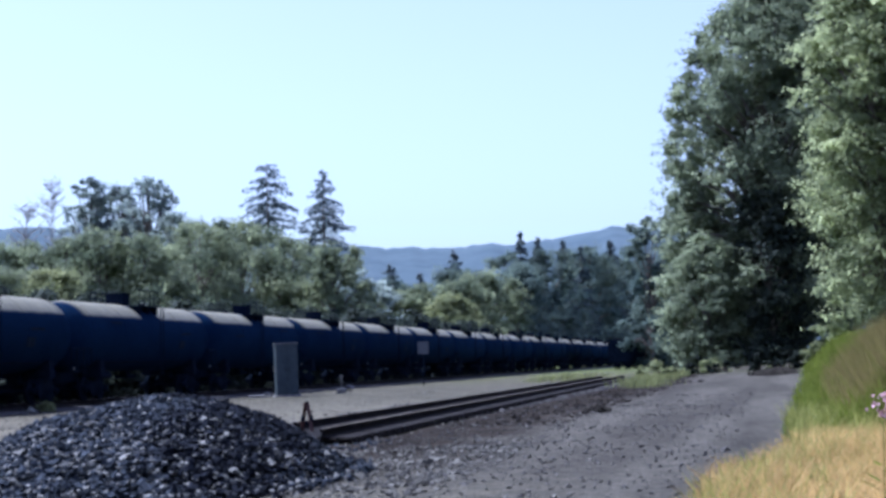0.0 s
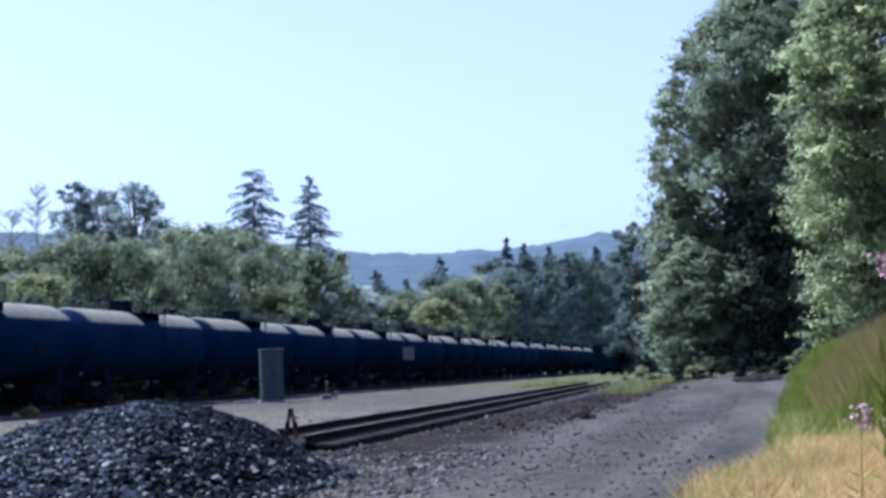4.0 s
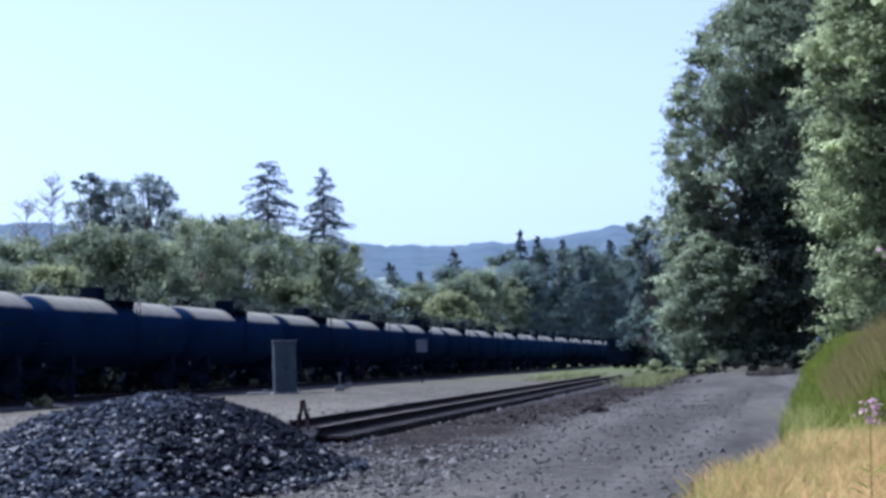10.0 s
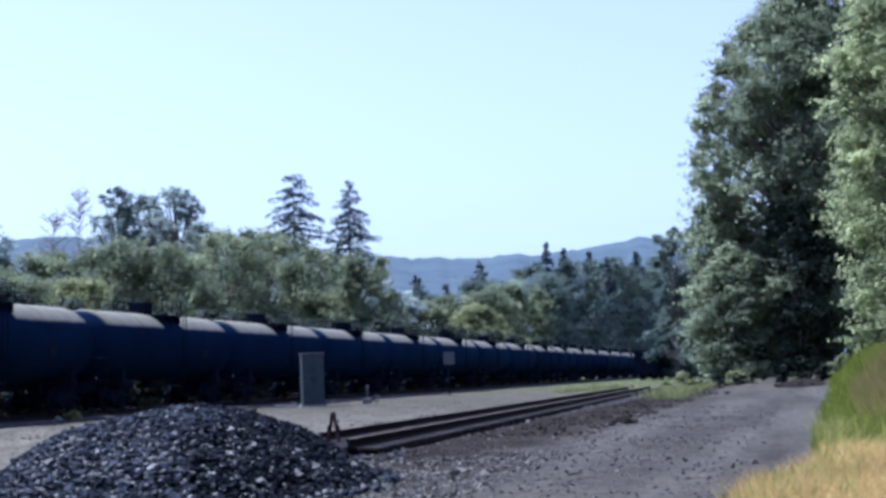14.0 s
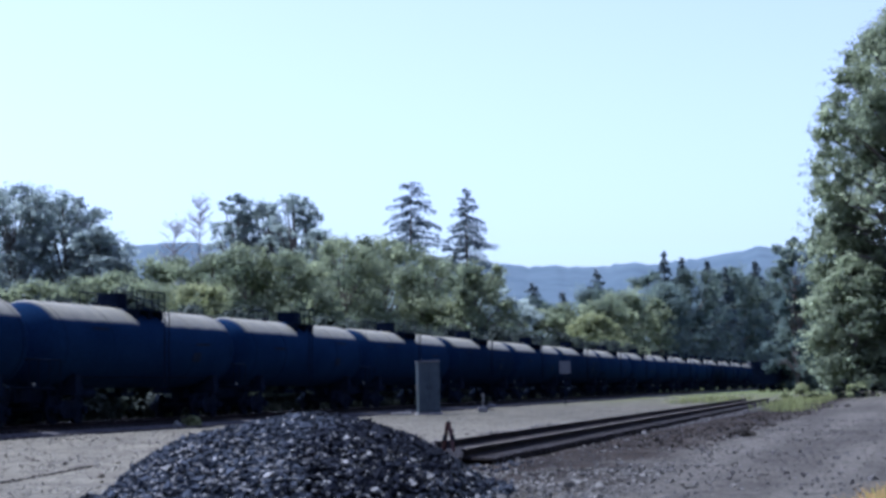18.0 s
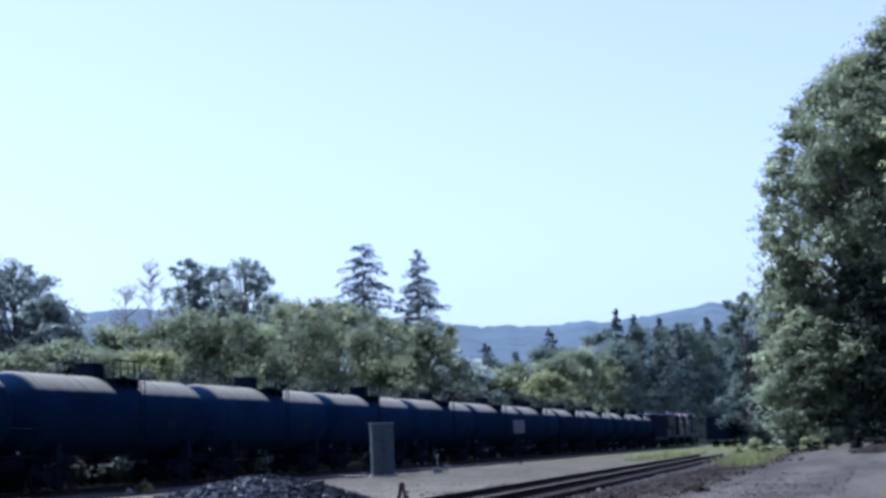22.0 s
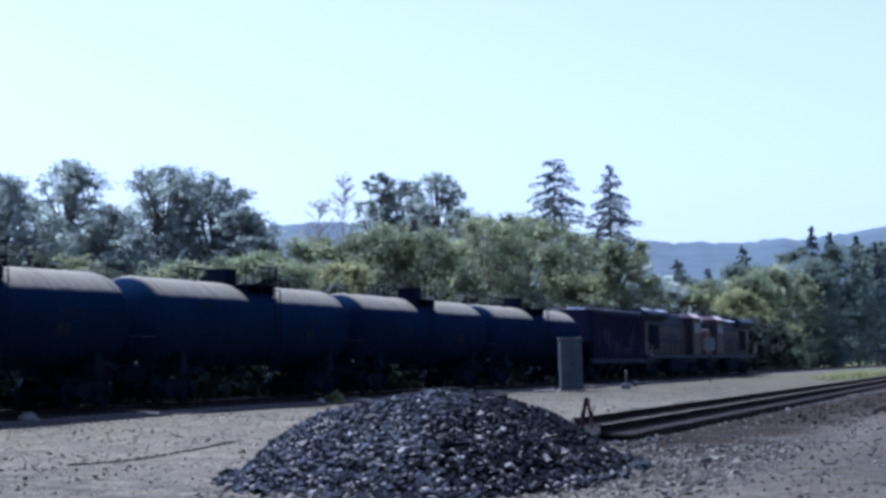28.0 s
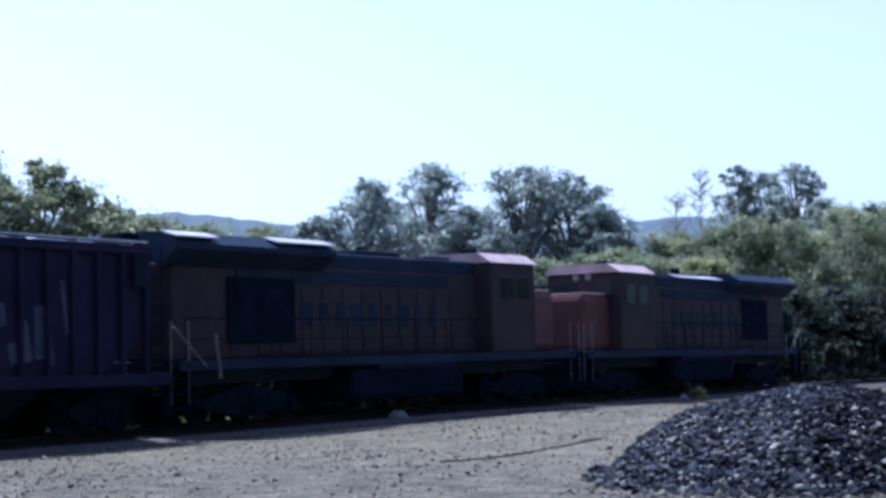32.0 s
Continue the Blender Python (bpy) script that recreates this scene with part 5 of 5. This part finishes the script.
def scatter(n, s0, s1, u0, u1, size, name, label, mat, power=1.0, mound=0.0):
    s = s0 + (s1 - s0) * rng.random(n) ** power
    u = rng.uniform(u0, u1, n)
    x = FOOT.x + AHEAD.x * s + SIDE.x * u
    y = FOOT.y + AHEAD.y * s + SIDE.y * u
    rise = mound * np.clip(1 - np.hypot((s - (s0 + s1) / 2) / (s1 - s0), (u - (u0 + u1) / 2) / (u1 - u0)) * 2, 0, 1) * rng.random(n)
    pts = np.stack([x, y, lie(x, y) + 0.005 + rise], 1)
    me = stones(name, pts, rng.uniform(size[0], size[1], n) * (1 + (rng.random(n) > 0.97)), mat)
    tagged(new(name, me), label, "stones", kind="stuff")


M_SPILL = material("strewn_grey_stone", (0.066, 0.063, 0.056), (0.150, 0.142, 0.126), 5, 0.9, 0, 0.3, 30, random_amount=0.45, island=True, gloss=0.05)
M_PEBBLE = material("road_stone", (0.035, 0.033, 0.032), (0.085, 0.08, 0.076), 5, 0.9, 0, 0.3, 30, random_amount=0.45, island=True)
M_SANDSTONE = material("sandy_stone", (0.098, 0.090, 0.074), (0.195, 0.180, 0.148), 5, 0.9, 0, 0.3, 30, random_amount=0.5, island=True)
scatter(4500, 18, 80, 19.6, 28.5, (0.012, 0.045), "road_gravel", "loose grey stones on the gravel road", M_PEBBLE, 1.5)
scatter(12000, 14, 105, 2.4, 19, (0.010, 0.034), "yard_gravel", "loose pale stones on the sandy yard", M_SANDSTONE, 1.4)
scatter(9000, 36, 135, 16.6, 21.4, (0.03, 0.07), "siding_ballast", "dark grey ballast along the siding", M_BALLAST, 1.3)
scatter(10000, 22, 170, 1.3, 3.0, (0.03, 0.06), "line_ballast", "grey ballast shoulder of the main line", M_BALLAST, 1.3)
M_CLOD = material("dark_brown_clod", (0.014, 0.011, 0.009), (0.035, 0.028, 0.022), 5, 0.95, 0, 0.5, 20, random_amount=0.4, island=True)
scatter(1100, 48, 132, 21.8, 24.4, (0.02, 0.10), "dirt_clods", "dark brown earth clods beside the siding", M_CLOD, 1.2)
scatter(700, 22, 60, 20.5, 27, (0.02, 0.06), "spilled_stones", "grey stones strewn over the gravel road", M_SPILL, 1.4)
scatter(1500, 36.5, 43.0, 18.4, 20.9, (0.035, 0.09), "heap_tail", "dark stones heaped over the siding's end", M_ROCKI, 1.0, 0.06)
scatter(900, 37.5, 41.5, 18.6, 20.1, (0.035, 0.085), "rail_end_stones", "dark stones banked against the rail ends", M_ROCKI, 1.0, 0.34)
scatter(2600, 24.0, 37, 20.6, 25.2, (0.025, 0.065), "pale_spill", "grey broken stones strewn beside the heap", M_SPILL, 1.0)
scatter(700, 26, 40, 19.8, 22.4, (0.02, 0.075), "heap_spill", "dark stones spilled round the heap", M_ROCKI, 1.0)


M_YARDCLOD = material("dry_yard_clod", (0.070, 0.061, 0.049), (0.125, 0.108, 0.084), 5, 0.95, 0, 0.5, 20, random_amount=0.4, island=True, gloss=0.02)
scatter(750, 14, 62, 3.6, 21, (0.015, 0.055), "yard_clods", "dry brown clods and stones on the sandy yard", M_YARDCLOD, 1.2)
scatter(2200, 14, 62, 3.6, 22, (0.015, 0.055), "yard_pale_stones", "pale stones strewn over the sandy yard", M_SANDSTONE, 1.2)


def wheel_rut():
    """A shallow old rut in the sand with loose earth along its edge."""
    n = 520
    f = rng.random(n)
    x = -7.75 + 0.55 * f + rng.normal(0, 0.05, n) + 0.08 * np.sin(f * 9)
    y = 25.6 + 8.6 * f + rng.normal(0, 0.05, n)
    pts = np.stack([x, y, lie(x, y) + 0.006], 1)
    tagged(new("rut_edge", stones("rut_edge", pts, rng.uniform(0.010, 0.038, n), M_CLOD)), "line of dark loose earth along an old rut", "earth", kind="stuff")


wheel_rut()


# ---- small things of the yard ----
def build_cabinet():
    cab = thing("signal_cabinet", "tall grey metal signal cabinet beside the main line", "cabinet", pose(-1.62, 87.0, 0, 0, -0.8, 8))
    part("base", block(bmesh.new(), 0, 0, 0.06, 1.28, 1.05, 0.16, 0.02), M_CONCRETE, cab, "low concrete base")
    part("body", block(bmesh.new(), 0, 0, 1.36, 1.06, 0.9, 2.44, 0.02), M_BOX, cab)
    part("roof", block(bmesh.new(), 0, 0, 2.61, 1.15, 1.02, 0.07, 0.02), M_SIGN, cab, "pale sheet roof")
    for x in (-0.26, 0.26):
        d = part("door", block(bmesh.new(), x, -0.462, 1.36, 0.495, 0.03, 2.25, 0.008), M_BOX, cab)
        part("handle", block(bmesh.new(), x * 0.3, -0.49, 1.36, 0.03, 0.05, 0.22, 0.008), M_STEEL, d)
    part("vent", block(bmesh.new(), -0.55, 0, 1.35, 0.05, 0.3, 0.25, 0.01), M_WHITE, cab, "small pale side vent")
    slab = thing("concrete_slab", "flat pale concrete slab on the ground", "slab", pose(-3.0, 88.6, 0))
    part("top", block(bmesh.new(), 0, 0, 0.05, 1.1, 0.9, 0.14, 0.02), M_CONCRETE, slab)


build_cabinet()


def build_marker():
    """Folding warning marker at the end of the siding: two leaning orange boards."""
    mk = thing("warning_marker", "small faded orange folding warning marker", "warning marker", pose(-0.31, 35.6, 0.12, 0, 0, 10))
    for w in (-1, 1):
        bm = block(bmesh.new(), w * 0.062, 0, 0.305, 0.070, 0.03, 0.63, 0.006, Matrix.Rotation(-w * 0.15, 4, "Y"))
        part("board", bm, M_PINKBOARD if w > 0 else M_ORANGECONE, mk, "paler pink-orange board" if w > 0 else "darker orange-brown board")
        bm = block(bmesh.new(), w * 0.090, -0.02, 0.30, 0.066, 0.012, 0.12, 0.003, Matrix.Rotation(-w * 0.15, 4, "Y"))
        part("band", bm, M_DULL, mk, "dull reflective band")
    part("hinge", rod(bmesh.new(), (0, -0.03, 0.61), (0, 0.03, 0.61), 0.022), M_STEEL, mk)
    part("brace", block(bmesh.new(), 0, 0, 0.20, 0.19, 0.02, 0.03), M_STEEL, mk)


build_marker()


def build_sign():
    sg = thing("track_sign", "square white track sign on a thin post", "sign", pose(7.0, 120, 0, 0, 0, -3))
    part("post", rod(bmesh.new(), (0, 0, -0.2), (0, 0, 2.95), 0.035), M_STEEL, sg, "thin metal post")
    part("panel", block(bmesh.new(), 0, -0.05, 2.55, 0.74, 0.02, 0.84, 0.01), M_SIGN, sg, "plain white panel")


build_sign()


def switch_stand():
    st = thing("switch_stand", "low pale switch stand beside the main line", "switch stand", pose(1.1, 92.5, 0))
    part("base", block(bmesh.new(), 0, 0, 0.15, 0.5, 0.4, 0.30, 0.04), M_WHITE, st)
    part("mast", rod(bmesh.new(), (0, 0, 0.2), (0, 0, 0.88), 0.03), M_WHITE, st)
    part("target", block(bmesh.new(), 0, 0, 0.92, 0.16, 0.05, 0.16, 0.02), M_WHITE, st, "pale target plate")
    part("lever", rod(bmesh.new(), (0.1, 0, 0.25), (0.55, 0, 0.15), 0.025), M_STEEL, st)


switch_stand()


def crumpled_sheet(x, y, w, d, h, turn, mat, name, label, category):
    """A thin crumpled sheet lying half upright on the stones."""
    r = random.Random(int(x * 10))
    ob = thing(name, label, category, pose(x, y, float(lie(x, y)), 0, 0, turn))
    bm = bmesh.new()
    rows = []
    for j in range(7):
        rows.append([])
        for i in range(9):
            a, b = i / 8 - 0.5, j / 6
            edge = (1 - (2 * a) ** 2) * 0.7 + 0.3
            rows[-1].append(bm.verts.new((a * w + r.uniform(-0.02, 0.02), b * d + r.uniform(-0.02, 0.02), 0.01 + h * edge * math.sin(math.pi * (0.1 + 0.75 * b)) * r.uniform(0.65, 1.0))))
    for r0, r1 in zip(rows, rows[1:]):
        for i in range(8):
            bm.faces.new((r0[i], r0[i + 1], r1[i + 1], r1[i]))
    bmesh.ops.solidify(bm, geom=bm.faces[:], thickness=0.008)
    part("sheet", bm, mat, ob)


M_LITTER = material("weathered_white_plastic", (0.30, 0.30, 0.26), (0.46, 0.46, 0.40), 4, 0.5, 0, 0.1)
crumpled_sheet(-16.1, 48.85, 0.62, 0.30, 0.34, 20, M_LITTER, "plastic_sheet", "crumpled pale plastic sheet beside the rails", "litter")
crumpled_sheet(-10.75, 67.2, 0.30, 0.25, 0.26, 15, M_LITTER, "plastic_scrap", "small pale plastic scrap beside the rails", "litter")


def pale_rock(x, y, size, seed):
    r = random.Random(seed)
    ob = thing("boulder", "pale weathered rock beside the main line", "rock", pose(x, y, float(lie(x, y)), 0, 0, 40 * seed), "rocks beside the main line")
    bm = bmesh.new()
    bmesh.ops.create_icosphere(bm, subdivisions=2, radius=1.0)
    for v in bm.verts:
        v.co *= r.uniform(0.82, 1.12)
        v.co = Vector((v.co.x * size, v.co.y * size * 0.7, max(v.co.z, -0.3) * size * 0.62 + 0.1 * size))
    part("stone", bm, M_CONCRETE, ob)


for k, (x, y, z) in enumerate(((-20.25, 46.3, 0.26), (-20.9, 45.2, 0.30), (1.98, 116.4, 0.36), (-2.9, 97.6, 0.22), (-19.3, 50.4, 0.2))):
    pale_rock(x, y, z, k + 1)


def parked_car():
    car = thing("gondola_car", "dark empty gondola car standing on a far track", "gondola car", pose(44.6, 252, 0, 0, 0, TURN - 10))
    bm = block(bmesh.new(), 0, 0, 1.25, 14, 3.0, 0.3, 0.03)
    part("floor_frame", bm, M_STEEL, car)
    for y in (-1, 1):
        part("side_wall", block(bmesh.new(), 0, y * 1.48, 2.75, 14, 0.1, 2.9, 0.02), M_STEEL, car)
        for k in range(12):
            part("rib", block(bmesh.new(), -6.8 + k * 1.236, y * 1.59, 2.75, 0.14, 0.12, 2.8, 0.02), M_STEEL, car)
    for x in (-1, 1):
        part("end_wall", block(bmesh.new(), x * 6.97, 0, 2.75, 0.1, 2.86, 2.9, 0.02), M_STEEL, car)
        truck(car, x * 5.1)
        coupler(car, x * 7.0, x)
    part("top_chord", block(bmesh.new(), 0, -1.5, 4.26, 14.1, 0.2, 0.12, 0.02), M_BOX, car, "worn grey top edge")


parked_car()


# ---- grass and weeds ----
def blades(name, n, s, u, height, width, lean, mat, label):
    """Grass as many bent two-piece blades; s and u arrays give their feet."""
    x = FOOT.x + AHEAD.x * s + SIDE.x * u
    y = FOOT.y + AHEAD.y * s + SIDE.y * u
    foot = np.stack([x, y, lie(x, y) - 0.02], 1)
    a = rng.uniform(0, 2 * np.pi, n)
    d = np.stack([np.cos(a), np.sin(a), 0 * a], 1)
    w = np.stack([-np.sin(a + 0.7), np.cos(a + 0.7), 0 * a], 1) * (width * rng.uniform(0.6, 1.3, n))[:, None]
    h = (height * rng.uniform(0.5, 1.15, n))[:, None]
    mid = foot + d * h * lean * 0.3 + np.array([0, 0, 1]) * h * 0.6
    top = foot + d * h * lean + np.array([0, 0, 1]) * h
    co = np.stack([foot - w, foot + w, mid + w * 0.8, mid - w * 0.8, top], 1).reshape(-1, 3)
    me = bpy.data.meshes.new(name)
    base = 5 * np.arange(n)[:, None]
    f4 = (base + np.array([0, 1, 2, 3])).tolist()
    f3 = (base + np.array([3, 2, 4])).tolist()
    me.from_pydata(co.tolist(), [], f4 + f3)
    me.materials.append(mat)
    tagged(new(name, me), label, "grass", kind="stuff")


n = 46000
s_ = 9.4 + 30.6 * rng.random(n)
blades("dry_grass", n, s_, 28.45 + np.clip(s_ - 26, 0, 40) * 0.14 + 4.6 * rng.random(n) ** 1.1, 0.38, 0.007, 0.6, L_GOLD, "short dry golden grass along the road")
n = 2400
s_ = 20 + 21 * rng.random(n)
blades("edge_grass", n, s_, 28.45 + np.clip(s_ - 24, 0, 40) * 0.13 + 1.3 * rng.random(n) ** 1.8, 0.44, 0.007, 0.5, L_FRINGE, "thin yellow-green stalks at the road edge")
# the grassy bank: low at the road, taller towards its top
for name, n, a_, b_, wide, mat, tall, label in (("green_grass", 36000, 36.5, 62, 0.011, L_GREEN, 1.0, "tall lush green verge grass"),
                                                ("seed_grass", 32000, 37.5, 66, 0.008, L_SEED, 1.28, "tall brown seeding grass on the verge"),
                                                ("green_grass", 16000, 60, 128, 0.022, L_GREEN, 0.9, "lush green grass along the road's far end")):
    s_ = a_ + (b_ - a_) * rng.random(n) ** 1.3
    w_ = rng.random(n) if mat is L_GREEN else 0.22 + 0.78 * rng.random(n)
    blades(name, n, s_, 29.75 + (s_ - 39) * 0.018 + 3.9 * w_ + np.clip(rng.normal(0, 0.22, n), -0.5, 0.5), tall * (0.32 + 0.85 * np.clip(w_ * 2.2, 0, 1)), wide, 0.38, mat, label)
n = 2600
s_ = 35 + 8 * rng.random(n)
blades("edge_grass", n, s_, 29.4 + 2.6 * rng.random(n), 0.60, 0.009, 0.5, L_FRINGE, "yellow-green grass before the taller bank")
n = 450
blades("yard_weeds", n, 128 + 30 * rng.random(n), 12.0 + 4.0 * rng.random(n), 0.5, 0.025, 0.5, L_WEED, "yellow-green weeds between the tracks")
n = 900
blades("road_weeds", n, 118 + 36 * rng.random(n), 20.0 + 3.5 * rng.random(n), 0.5, 0.025, 0.5, L_WEED, "yellow-green weeds at the siding's end")
n = 600
s_ = 94 + 28 * rng.random(n)
blades("road_weeds", n, s_, 22.2 - (s_ - 106) * 0.05 + 0.7 * rng.normal(0, 1, n), 0.45, 0.022, 0.5, L_WEED, "yellow-green weeds beside the siding's end")
n = 9000
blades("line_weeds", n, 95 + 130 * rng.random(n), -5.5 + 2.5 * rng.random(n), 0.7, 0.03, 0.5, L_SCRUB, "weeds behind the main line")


def fireweed(x, y, h, seed):
    r = random.Random(seed)
    fl = thing("fireweed", "pink flowering fireweed stalk in the verge grass", "flower", pose(x, y, float(lie(x, y))), "fireweed")
    part("stem", limb(bmesh.new(), [(0, 0, 0), (0.03, 0, h * 0.5), (0.05, 0.02, h)], 0.004, 0.002, 5), L_GREEN, fl, "green stem")
    c = np.array([(0.05 + r.gauss(0, 0.022), r.gauss(0, 0.022), h - 0.11 + 0.11 * k / 44) for k in range(44)])
    u = unit(np.array([(r.gauss(0, 1), r.gauss(0, 1), 0.4) for _ in c])) * 0.018
    v = unit(np.cross(u, [(r.gauss(0, 1), r.gauss(0, 1), r.gauss(0, 1)) for _ in c])) * 0.011
    part("blossom", quads("blossom", c, u, v, L_PINK), None, fl, "pink petals")
    c = np.array([(0.03, 0, h * (0.15 + 0.6 * k / 40)) for k in range(40)])
    u = unit(np.array([(r.gauss(0, 1), r.gauss(0, 1), 0.5) for _ in c])) * 0.09
    v = unit(np.cross(u, [(0, 0, 1)] * 40)) * 0.012
    part("leaves", quads("leaves", c + u * 0.5, u, v, L_GREEN), None, fl, "narrow green leaves")


fireweed(2.47, 7.6, 1.86, 1)
fireweed(2.36, 7.63, 1.20, 2)
fireweed(2.62, 7.9, 1.12, 3)

motions()
